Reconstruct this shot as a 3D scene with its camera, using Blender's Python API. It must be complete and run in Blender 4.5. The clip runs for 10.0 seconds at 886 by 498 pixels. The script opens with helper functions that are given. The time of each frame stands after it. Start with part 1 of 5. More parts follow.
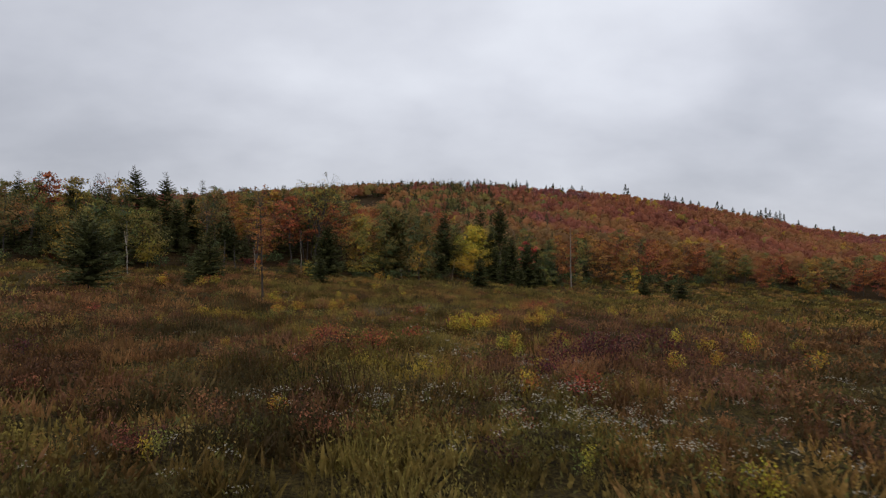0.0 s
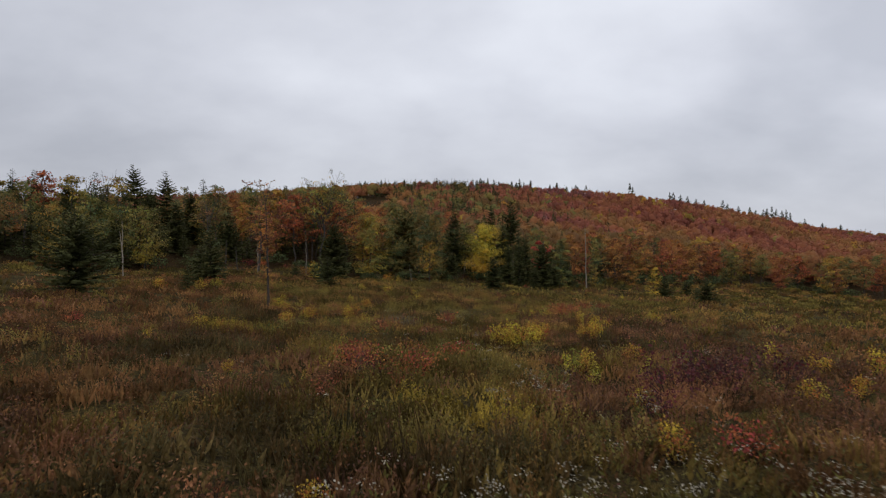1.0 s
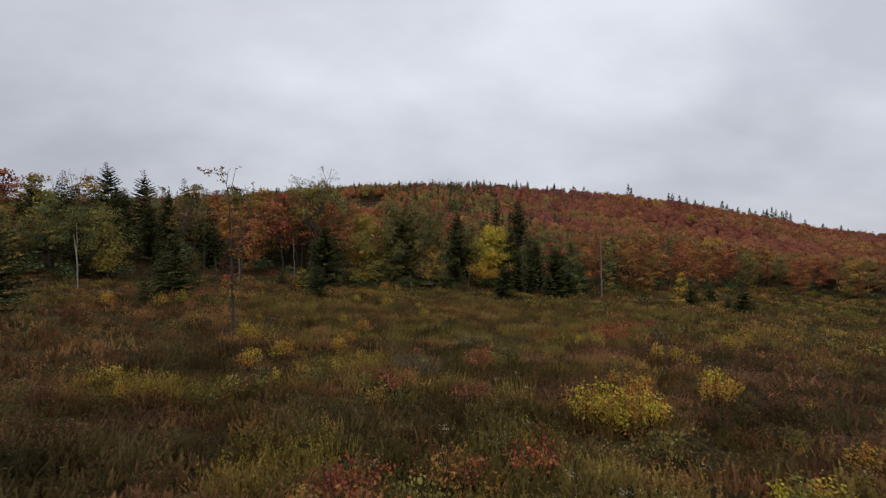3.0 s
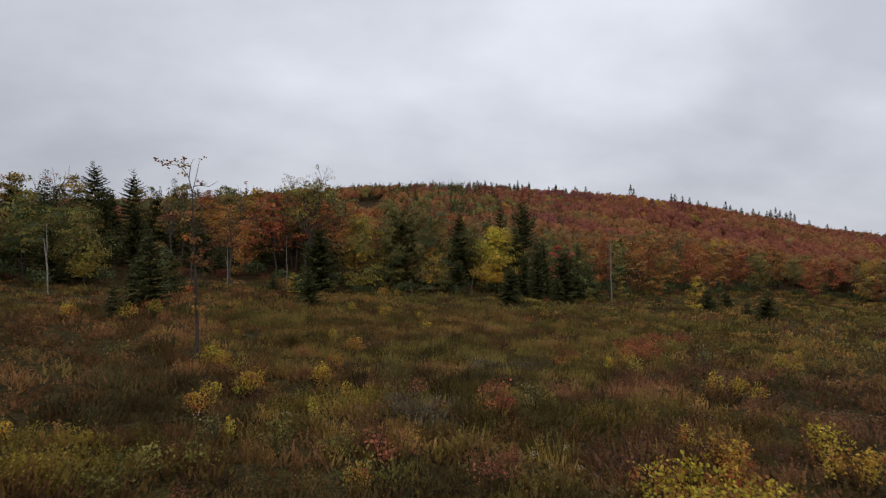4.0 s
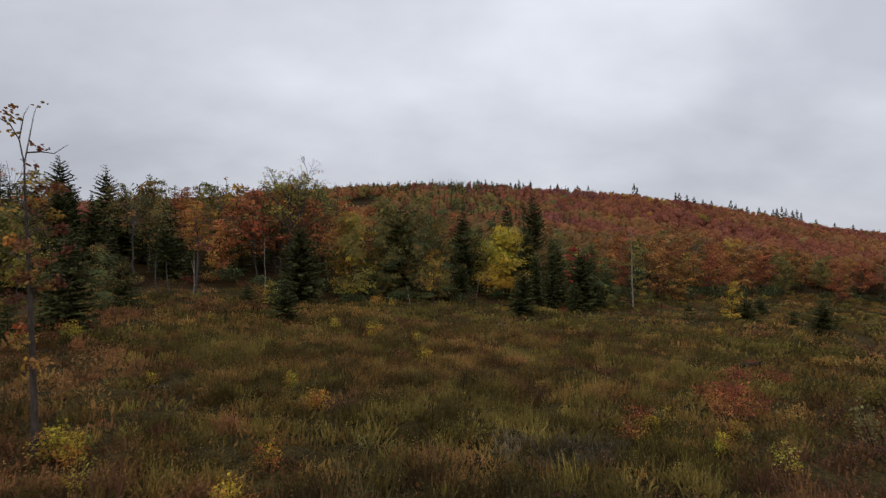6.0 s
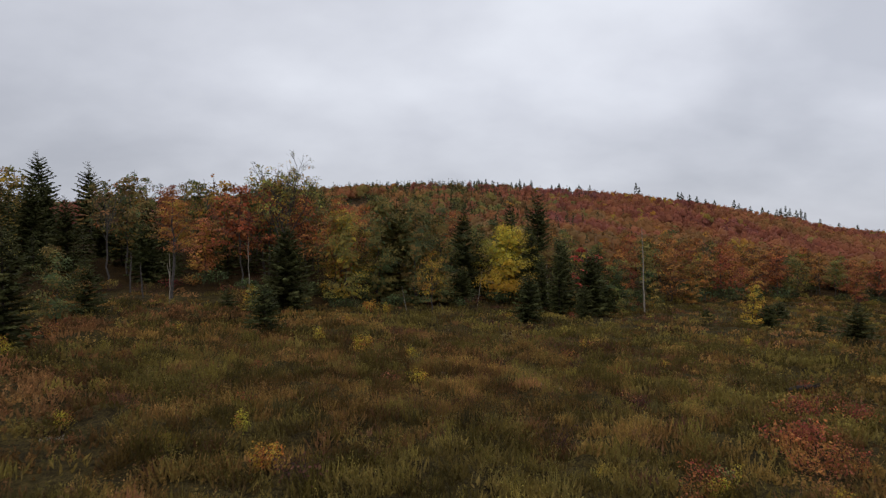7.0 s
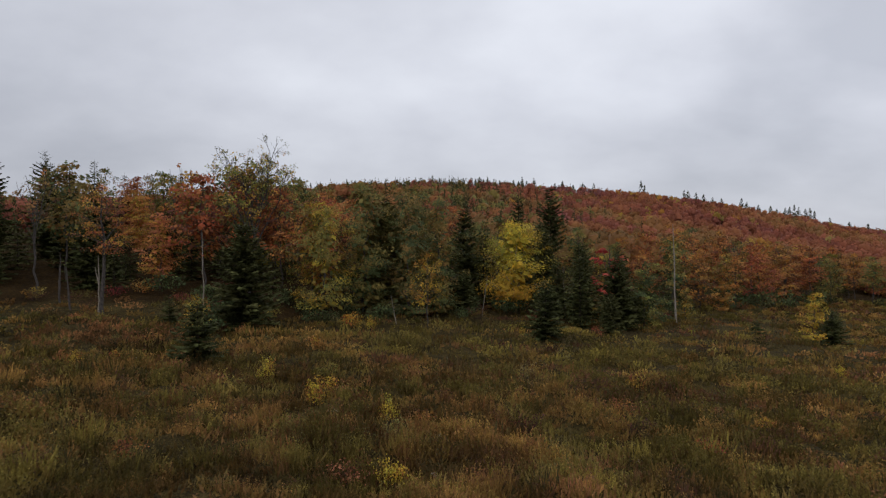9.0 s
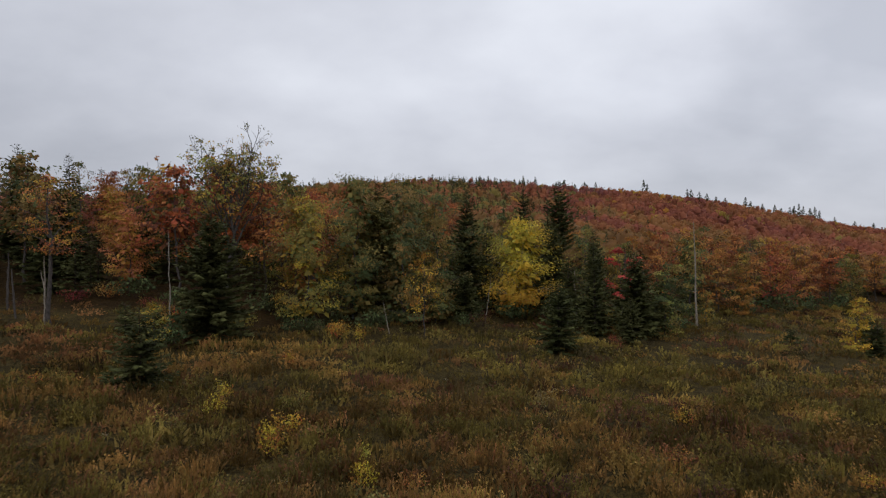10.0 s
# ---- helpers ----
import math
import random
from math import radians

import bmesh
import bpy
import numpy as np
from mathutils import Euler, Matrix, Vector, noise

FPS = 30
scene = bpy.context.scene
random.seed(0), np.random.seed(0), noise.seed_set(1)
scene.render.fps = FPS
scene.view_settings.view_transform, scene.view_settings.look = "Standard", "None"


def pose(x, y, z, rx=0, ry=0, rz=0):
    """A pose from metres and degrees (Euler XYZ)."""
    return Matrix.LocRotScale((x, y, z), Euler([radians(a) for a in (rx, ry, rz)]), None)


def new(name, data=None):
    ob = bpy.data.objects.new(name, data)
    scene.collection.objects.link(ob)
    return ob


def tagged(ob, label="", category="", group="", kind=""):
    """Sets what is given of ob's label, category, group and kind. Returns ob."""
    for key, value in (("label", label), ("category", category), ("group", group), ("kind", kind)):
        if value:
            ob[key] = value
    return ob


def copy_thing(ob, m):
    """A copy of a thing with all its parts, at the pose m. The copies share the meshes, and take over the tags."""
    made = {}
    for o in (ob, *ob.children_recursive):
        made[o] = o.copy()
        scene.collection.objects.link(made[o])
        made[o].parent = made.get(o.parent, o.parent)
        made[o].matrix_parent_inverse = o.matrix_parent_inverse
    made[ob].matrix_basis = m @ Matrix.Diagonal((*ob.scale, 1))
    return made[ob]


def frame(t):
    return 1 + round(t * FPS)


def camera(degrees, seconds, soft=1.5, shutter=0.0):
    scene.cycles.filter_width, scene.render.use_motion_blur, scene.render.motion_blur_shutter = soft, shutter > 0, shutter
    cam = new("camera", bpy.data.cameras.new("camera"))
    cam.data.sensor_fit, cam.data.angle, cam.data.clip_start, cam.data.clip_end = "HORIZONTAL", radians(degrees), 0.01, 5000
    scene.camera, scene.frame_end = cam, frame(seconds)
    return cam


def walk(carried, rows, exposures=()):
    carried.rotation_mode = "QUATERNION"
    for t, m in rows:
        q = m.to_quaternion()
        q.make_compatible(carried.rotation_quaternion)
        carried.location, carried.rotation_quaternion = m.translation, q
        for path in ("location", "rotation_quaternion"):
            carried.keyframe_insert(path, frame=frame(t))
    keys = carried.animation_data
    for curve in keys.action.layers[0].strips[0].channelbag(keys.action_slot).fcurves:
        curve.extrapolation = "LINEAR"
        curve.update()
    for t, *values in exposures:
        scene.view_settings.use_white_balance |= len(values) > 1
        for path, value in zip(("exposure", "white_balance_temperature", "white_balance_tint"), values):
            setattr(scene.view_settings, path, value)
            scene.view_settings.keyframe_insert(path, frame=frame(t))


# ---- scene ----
cam = camera(72, 10.0, 1.25, 0.22)
# seconds, place in metres, yaw, pitch, roll in degrees
PATH = [
    (0.0, 3.79, -22.09, -0.08, 0.39, -1.12, -0.54),
    (0.5, 2.88, -19.56, -0.23, 0.48, -1.11, -0.44),
    (1.0, 1.91, -16.97, -0.29, 0.51, -1.07, -0.33),
    (1.5, 1.17, -14.39, -0.35, 0.26, -1.05, -0.24),
    (2.0, 0.55, -11.53, -0.29, -0.11, -0.95, -0.15),
    (2.5, 0.35, -8.62, -0.23, -0.07, -0.91, -0.12),
    (4.0, 0.00, 0.00, 0.00, 0.00, -0.76, -0.02),
    (4.5, -0.15, 2.97, 0.05, 0.01, -0.74, 0.01),
    (5.0, -0.30, 5.96, 0.04, -0.01, -0.75, 0.09),
    (5.5, -0.33, 9.01, 0.07, -0.04, -0.73, 0.15),
    (7.0, -0.12, 18.15, 0.12, -0.02, -0.68, 0.24),
    (7.5, -0.02, 21.55, 0.13, -0.02, -0.67, 0.27),
    (8.0, 0.03, 24.97, 0.14, -0.01, -0.72, 0.25),
    (8.5, 0.09, 28.32, 0.14, 0.00, -0.72, 0.21),
    (9.0, 0.18, 31.53, 0.11, 0.06, -0.74, 0.21),
    (9.5, 0.21, 35.01, 0.06, 0.03, -0.76, 0.21),
    (10.0, 0.30, 38.60, 0.00, 0.08, -0.76, 0.21),
]
walk(cam, [(t, pose(x, y, z, 90 + pitch, roll, yaw)) for t, x, y, z, yaw, pitch, roll in PATH])

# ---------------------------------------------------------------- sky and sun
SUN_ELEV, SUN_TURN = 48.0, 215.0


def build_world():
    w = bpy.data.worlds.new("overcast_sky")
    scene.world = w
    w.use_nodes = True
    nt = w.node_tree
    nt.nodes.clear()
    N, L = nt.nodes.new, nt.links.new
    out, bg = N("ShaderNodeOutputWorld"), N("ShaderNodeBackground")
    sky = N("ShaderNodeTexSky")
    sky.sky_type, sky.sun_disc = "NISHITA", False
    sky.sun_elevation, sky.sun_rotation = radians(SUN_ELEV), radians(SUN_TURN)
    dim = N("ShaderNodeVectorMath")
    dim.operation = "SCALE"
    dim.inputs[3].default_value = 0.08
    L(sky.outputs[0], dim.inputs[0])
    tc, sep = N("ShaderNodeTexCoord"), N("ShaderNodeSeparateXYZ")
    L(tc.outputs["Generated"], sep.inputs[0])
    up = N("ShaderNodeMath")
    up.operation = "MAXIMUM"
    up.inputs[1].default_value = 0.0
    L(sep.outputs[2], up.inputs[0])
    add = N("ShaderNodeMath")
    add.operation = "ADD"
    add.inputs[1].default_value = 0.42
    L(up.outputs[0], add.inputs[0])
    flat = N("ShaderNodeCombineXYZ")
    for k in (0, 1):
        d = N("ShaderNodeMath")
        d.operation = "DIVIDE"
        L(sep.outputs[k], d.inputs[0])
        L(add.outputs[0], d.inputs[1])
        L(d.outputs[0], flat.inputs[k])

    def cloud(scale, detail, off, stretch):
        m = N("ShaderNodeMapping")
        m.inputs["Location"].default_value = off
        m.inputs["Scale"].default_value = stretch
        n = N("ShaderNodeTexNoise")
        n.inputs["Scale"].default_value, n.inputs["Detail"].default_value = scale, detail
        n.inputs["Roughness"].default_value = 0.5
        L(flat.outputs[0], m.inputs[0])
        L(m.outputs[0], n.inputs["Vector"])
        return n.outputs[0]

    big, small = cloud(0.9, 3, (2.3, 0.4, 0), (1.0, 1.0, 1)), cloud(2.4, 5, (5.1, 3.0, 1), (1.0, 1.15, 1))
    mix = N("ShaderNodeMix")
    mix.inputs["Factor"].default_value = 0.45
    L(big, mix.inputs["A"])
    L(small, mix.inputs["B"])
    ramp = N("ShaderNodeValToRGB")
    e = ramp.color_ramp.elements
    e[0].position, e[0].color = 0.36, (0.535, 0.558, 0.63, 1)
    e[1].position, e[1].color = 0.64, (0.80, 0.828, 0.905, 1)
    mid = e.new(0.5)
    mid.color = (0.675, 0.698, 0.775, 1)
    L(mix.outputs["Result"], ramp.inputs[0])
    veil = N("ShaderNodeMix")
    veil.data_type = "RGBA"
    veil.inputs["Factor"].default_value = 0.95
    L(dim.outputs[0], veil.inputs["A"])
    L(ramp.outputs[0], veil.inputs["B"])
    # the cloud layer is thicker and greyer towards the horizon
    low = N("ShaderNodeMapRange")
    low.inputs["From Min"].default_value, low.inputs["From Max"].default_value = 0.02, 0.24
    low.inputs["To Min"].default_value, low.inputs["To Max"].default_value = 0.80, 1.0
    L(sep.outputs[2], low.inputs["Value"])
    grey = N("ShaderNodeVectorMath")
    grey.operation = "SCALE"
    L(veil.outputs["Result"], grey.inputs[0])
    west = N("ShaderNodeMapRange")
    west.inputs["From Min"].default_value, west.inputs["From Max"].default_value = -0.6, 0.6
    west.inputs["To Min"].default_value, west.inputs["To Max"].default_value = 0.95, 1.07
    L(sep.outputs[0], west.inputs["Value"])
    thick = N("ShaderNodeMath")
    thick.operation = "MULTIPLY"
    L(low.outputs[0], thick.inputs[0])
    L(west.outputs[0], thick.inputs[1])
    L(thick.outputs[0], grey.inputs[3])
    L(grey.outputs[0], bg.inputs[0])
    bg.inputs[1].default_value = 1.0
    L(bg.outputs[0], out.inputs[0])


build_world()
sun = new("sun", bpy.data.lights.new("sun", "SUN"))
sun.data.energy, sun.data.angle, sun.data.color = 0.5, radians(50), (1.0, 0.97, 0.93)
sun.matrix_world = pose(0, 0, 60, 90 - SUN_ELEV, 0, 180 - SUN_TURN)


# ---------------------------------------------------------------- materials
def material(name, rough=0.7, spec=0.2):
    m = bpy.data.materials.new(name)
    m.use_nodes = True
    nt = m.node_tree
    b = nt.nodes["Principled BSDF"]
    b.inputs["Roughness"].default_value = rough
    b.inputs["Specular IOR Level"].default_value = spec
    return m, nt, b


def foliage_material(name, spread, through_leaf, mottle=0.25, spec=0.12):
    """Leaves: their own pigment, a drift of tone from plant to plant and from spray to spray, some light let through."""
    m, nt, b = material(name, 0.65, spec)
    N, L = nt.nodes.new, nt.links.new
    tint = N("ShaderNodeAttribute")
    tint.attribute_name = "tint"
    info, geo = N("ShaderNodeObjectInfo"), N("ShaderNodeNewGeometry")
    noise_t = N("ShaderNodeTexNoise")
    noise_t.inputs["Scale"].default_value, noise_t.inputs["Detail"].default_value = 0.9, 4
    L(geo.outputs["Position"], noise_t.inputs["Vector"])
    hsv = N("ShaderNodeHueSaturation")
    L(tint.outputs["Color"], hsv.inputs["Color"])
    hue = N("ShaderNodeMapRange")
    hue.inputs["To Min"].default_value, hue.inputs["To Max"].default_value = 0.5 - 0.02 * spread, 0.5 + 0.02 * spread
    L(info.outputs["Random"], hue.inputs["Value"])
    L(hue.outputs[0], hsv.inputs["Hue"])
    val = N("ShaderNodeMapRange")
    val.inputs["From Min"].default_value, val.inputs["From Max"].default_value = 0.3, 0.7
    val.inputs["To Min"].default_value, val.inputs["To Max"].default_value = 1 - mottle, 1 + mottle
    L(noise_t.outputs[0], val.inputs["Value"])
    L(val.outputs[0], hsv.inputs["Value"])
    L(hsv.outputs[0], b.inputs["Base Color"])
    tr, mix = N("ShaderNodeBsdfTranslucent"), N("ShaderNodeMixShader")
    mix.inputs[0].default_value = through_leaf
    L(hsv.outputs[0], tr.inputs[0])
    L(b.outputs[0], mix.inputs[1])
    L(tr.outputs[0], mix.inputs[2])
    L(mix.outputs[0], nt.nodes["Material Output"].inputs[0])
    return m


def bark_material():
    m, nt, b = material("bark", 0.9, 0.1)
    N, L = nt.nodes.new, nt.links.new
    tint = N("ShaderNodeAttribute")
    tint.attribute_name = "tint"
    tc, mp, n = N("ShaderNodeTexCoord"), N("ShaderNodeMapping"), N("ShaderNodeTexNoise")
    mp.inputs["Scale"].default_value = (14, 14, 3.5)
    n.inputs["Scale"].default_value, n.inputs["Detail"].default_value = 1.0, 6
    L(tc.outputs["Object"], mp.inputs[0])
    L(mp.outputs[0], n.inputs["Vector"])
    r = N("ShaderNodeMapRange")
    r.inputs["From Min"].default_value, r.inputs["From Max"].default_value = 0.3, 0.7
    r.inputs["To Min"].default_value, r.inputs["To Max"].default_value = 0.45, 1.3
    L(n.outputs[0], r.inputs["Value"])
    hsv = N("ShaderNodeHueSaturation")
    L(tint.outputs["Color"], hsv.inputs["Color"])
    L(r.outputs[0], hsv.inputs["Value"])
    L(hsv.outputs[0], b.inputs["Base Color"])
    bump = N("ShaderNodeBump")
    bump.inputs["Strength"].default_value, bump.inputs["Distance"].default_value = 0.5, 0.02
    L(n.outputs[0], bump.inputs["Height"])
    L(bump.outputs[0], b.inputs["Normal"])
    return m


def soil_material():
    """Matted dead grass and fallen leaves, with dark noise patches for damp and painted gap shade."""
    m, nt, b = material("meadow_soil", 0.95, 0.05)
    N, L = nt.nodes.new, nt.links.new
    geo = N("ShaderNodeNewGeometry")

    def n(scale, detail):
        t = N("ShaderNodeTexNoise")
        t.inputs["Scale"].default_value, t.inputs["Detail"].default_value = scale, detail
        L(geo.outputs["Position"], t.inputs["Vector"])
        return t.outputs[0]

    ramp = N("ShaderNodeValToRGB")
    e = ramp.color_ramp.elements
    e[0].position, e[0].color = 0.38, (0.022, 0.017, 0.009, 1)
    e[1].position, e[1].color = 0.66, (0.16, 0.098, 0.036, 1)
    e.new(0.47).color = (0.05, 0.036, 0.015, 1)
    e.new(0.56).color = (0.105, 0.078, 0.025, 1)
    mix, fine = N("ShaderNodeMix"), N("ShaderNodeMix")
    mix.inputs["Factor"].default_value, fine.inputs["Factor"].default_value = 0.78, 0.6
    L(n(0.45, 4), mix.inputs["A"])
    L(n(3.2, 5), fine.inputs["A"])
    L(n(16.0, 6), fine.inputs["B"])
    L(fine.outputs["Result"], mix.inputs["B"])
    L(mix.outputs["Result"], ramp.inputs[0])
    # ground tint: fallen leaves and painted tree shade in one colour
    litter_shade = N("ShaderNodeAttribute")
    litter_shade.attribute_name = "tint"
    mul = N("ShaderNodeMix")
    mul.data_type, mul.blend_type = "RGBA", "MULTIPLY"
    mul.inputs["Factor"].default_value = 1.0
    L(ramp.outputs[0], mul.inputs["A"])
    L(litter_shade.outputs["Color"], mul.inputs["B"])
    L(mul.outputs["Result"], b.inputs["Base Color"])
    bump = N("ShaderNodeBump")
    bump.inputs["Strength"].default_value, bump.inputs["Distance"].default_value = 1.0, 0.3
    L(n(9.0, 8), bump.inputs["Height"])
    L(bump.outputs[0], b.inputs["Normal"])
    return m


LEAF = foliage_material("autumn_leaf", 1.1, 0.3)
NEEDLE = foliage_material("conifer_needle", 0.5, 0.08, 0.25, 0.03)
HERB = foliage_material("meadow_herb", 0.2, 0.3, 0.15)


def leafy_mottle(m, cell, depth):
    """Small leaves packed close: cells of differing tone and a fine relief."""
    nt = m.node_tree
    N, L = nt.nodes.new, nt.links.new
    b = nt.nodes["Principled BSDF"]
    source = b.inputs["Base Color"].links[0].from_socket
    geo, vor = N("ShaderNodeNewGeometry"), N("ShaderNodeTexVoronoi")
    vor.inputs["Scale"].default_value = 1 / cell
    squeeze = N("ShaderNodeMapping")
    squeeze.inputs["Scale"].default_value = (1, 1, 0.5)
    L(geo.outputs["Position"], squeeze.inputs[0])
    L(squeeze.outputs[0], vor.inputs["Vector"])
    sep, rng_n = N("ShaderNodeSeparateColor"), N("ShaderNodeMapRange")
    L(vor.outputs["Color"], sep.inputs[0])
    rng_n.inputs["To Min"].default_value, rng_n.inputs["To Max"].default_value = 1 - depth, 1 + depth
    L(sep.outputs[0], rng_n.inputs["Value"])
    scale = N("ShaderNodeVectorMath")
    scale.operation = "SCALE"
    L(source, scale.inputs[0])
    L(rng_n.outputs[0], scale.inputs[3])
    L(scale.outputs[0], b.inputs["Base Color"])
    bump = N("ShaderNodeBump")
    bump.inputs["Strength"].default_value, bump.inputs["Distance"].default_value = 1.0, cell * 0.9
    bump.invert = True
    L(vor.outputs["Distance"], bump.inputs["Height"])
    L(bump.outputs[0], b.inputs["Normal"])


leafy_mottle(HERB, 0.06, 0.35)
FAR_LEAF = foliage_material("far_canopy_leaf", 0.0, 0.28, 0.1)
BARK = bark_material()
SOIL = soil_material()



# ---------------------------------------------------------------- the lie of the land
def soft_noise(x, y, size, seed):
    """Smooth noise from 0 to 1 over the plan; size in metres."""
    x, y = np.asarray(x, float) / size, np.asarray(y, float) / size
    xi, yi = np.floor(x).astype(np.int64), np.floor(y).astype(np.int64)
    fx, fy = x - xi, y - yi
    fx, fy = fx * fx * (3 - 2 * fx), fy * fy * (3 - 2 * fy)

    def h(a, b):
        k = (a * 374761393 + b * 668265263 + seed * 974634777) & 0xFFFFFFFF
        k = ((k ^ (k >> 13)) * 1274126177) & 0xFFFFFFFF
        return ((k ^ (k >> 16)) & 0xFFFF) / 65535.0

    a = h(xi, yi) * (1 - fx) + h(xi + 1, yi) * fx
    b = h(xi, yi + 1) * (1 - fx) + h(xi + 1, yi + 1) * fx
    return a * (1 - fy) + b * fy


EDGE_X = [-160, -75, -47, -38, -28, -20, -12, 0, 12, 30, 45, 58, 74, 95, 120, 160, 300]
EDGE_Y = [40, 64, 76, 96, 96, 88, 96, 104, 112, 119, 134, 150, 161, 170, 166, 160, 170]
CREST_X = [-450, -250, -95, -20, 20, 65, 120, 175, 232, 287, 342, 365, 400, 440, 600]
CREST_Z = [24, 29, 40, 45, 46, 44, 40, 36, 29, 20, 11, 5, 0, -3, -8]


def wood_edge(x):
    """How far ahead the wood begins, along x."""
    x = np.asarray(x, float)
    return np.interp(x, EDGE_X, EDGE_Y) + 7 * (soft_noise(x, 0 * x, 13, 21) - 0.5) + 4 * (soft_noise(x, 0 * x, 4.5, 22) - 0.5)


def meadow_z(x, y):
    a, b = np.clip(x, -65, 125) / 50, np.clip(y, -12, 172) / 50
    z = -4.737 - 1.248 * a - 2.798 * b - 0.947 * a * b + 0.281 * a * a - 0.158 * b * b + 0.009 * a * a * b - 0.087 * a * b * b - 0.034 * a ** 3 + 0.27 * b ** 3
    tussock = 0.55 * soft_noise(x, y, 1.5, 5) ** 2 + 0.25 * soft_noise(x, y, 0.8, 6)
    return z + 0.5 * (soft_noise(x, y, 9, 3) - 0.5) + 0.25 * (soft_noise(x, y, 3.1, 4) - 0.5) + 0.75 * tussock + 0.2 * soft_noise(x, y, 0.47, 8) - 0.28


def ground_z(x, y):
    x, y = np.asarray(x, float), np.asarray(y, float)
    edge = wood_edge(x)
    up = np.maximum(y - edge, 0.0)
    far_x = x * 600.0 / np.maximum(y, 200.0)
    crest = np.interp(far_x, CREST_X, CREST_Z)
    foot = meadow_z(x, np.minimum(y, edge))
    share = np.clip(up / (600.0 - edge), 0, 1)
    share = share - 0.05 * np.sin(share * 2 * np.pi)
    past = np.maximum(y - 620.0, 0.0)
    return foot + (crest - foot) * share - past * 0.12


# ---------------------------------------------------------------- mesh tools
def mesh_of(name, v, quads, tint, mat, smooth=False):
    """A mesh from arrays: points, four-cornered faces and a colour for every point."""
    me = bpy.data.meshes.new(name)
    v, quads = np.asarray(v, np.float32), np.asarray(quads, np.int32)
    me.vertices.add(len(v))
    me.vertices.foreach_set("co", v.ravel())
    me.loops.add(quads.size)
    me.loops.foreach_set("vertex_index", quads.ravel())
    me.polygons.add(len(quads))
    me.polygons.foreach_set("loop_start", np.arange(0, quads.size, 4, dtype=np.int32))
    if smooth:
        me.polygons.foreach_set("use_smooth", np.ones(len(quads), dtype=bool))
    if tint is not None:
        col = np.ones((len(v), 4), np.float32)
        col[:, :3] = tint
        at = me.attributes.new("tint", "FLOAT_COLOR", "POINT")
        at.data.foreach_set("color", col.ravel())
    me.update(calc_edges=True)
    me.materials.append(mat)
    return me


def unit(a):
    return a / np.maximum(np.linalg.norm(a, axis=-1, keepdims=True), 1e-9)


def kites(foot, along, side, length, width):
    """Leaf blades: kite shapes from a foot along a direction, with their width to the side. Returns points and faces."""
    along, side = unit(along), unit(side)
    length, width = np.broadcast_to(length, len(foot))[:, None], np.broadcast_to(width, len(foot))[:, None]
    mid = foot + along * length * 0.45
    v = np.stack([foot, mid + side * width * 0.5, foot + along * length, mid - side * width * 0.5], 1)
    return v.reshape(-1, 3), np.arange(len(foot) * 4).reshape(-1, 4)


def random_dirs(rng, n):
    return unit(rng.normal(size=(n, 3)))


class Wood:
    """Gathers stems and limbs, round tubes along lines, into one mesh."""

    def __init__(self):
        self.v, self.f, self.n = [], [], 0

    def tube(self, pts, radii, sides):
        pts = np.asarray(pts, float)
        k = len(pts)
        way = unit(np.gradient(pts, axis=0))
        ref = np.where(np.abs(way[:, 2:3]) > 0.9, [[1.0, 0, 0]], [[0, 0, 1.0]])
        a = unit(np.cross(way, ref))
        b = np.cross(way, a)
        ang = np.arange(sides) * 2 * np.pi / sides
        ring = a[:, None] * np.cos(ang)[None, :, None] + b[:, None] * np.sin(ang)[None, :, None]
        v = pts[:, None] + ring * np.asarray(radii)[:, None, None]
        i = np.arange(k - 1)[:, None] * sides
        j = np.arange(sides)[None]
        jn = (j + 1) % sides
        f = np.stack([i + j, i + jn, i + sides + jn, i + sides + j], -1).reshape(-1, 4)
        self.v.append(v.reshape(-1, 3))
        self.f.append(f + self.n)
        self.n += k * sides

    def mesh(self, name, colour):
        v = np.concatenate(self.v)
        return mesh_of(name, v, np.concatenate(self.f), np.broadcast_to(np.asarray(colour), (len(v), 3)), BARK, True)


def bent_line(rng, a, b, n, sag, wander):
    s = np.linspace(0, 1, n)[:, None]
    p = np.asarray(a) * (1 - s) + np.asarray(b) * s
    p[:, 2:3] += sag * 4 * s * (1 - s)
    p[1:-1] += rng.normal(size=(n - 2, 3)) * wander
    return p


def pick_tints(rng, n, palette, jitter=0.18):
    pal = np.asarray(palette)
    t = pal[rng.integers(0, len(pal), n)] * (0.75 + 0.5 * rng.random((n, 1)))
    return t * (1 + jitter * rng.normal(size=(n, 1)).clip(-2, 2))


# ---------------------------------------------------------------- kinds of plants
def part(name, me, parent, label=""):
    ob = new(name, me)
    ob.parent = parent
    if label:
        tagged(ob, label)
    return ob


def thing(name, parts, label, category, group=""):
    """An empty at the plant's foot with its parts under it."""
    top = new(name)
    for n, me in parts:
        part(n, me, top)
    return tagged(top, label, category, group)


GREY_BARK, BROWN_BARK, PALE_BARK = (0.10, 0.086, 0.076), (0.05, 0.038, 0.03), (0.31, 0.265, 0.21)


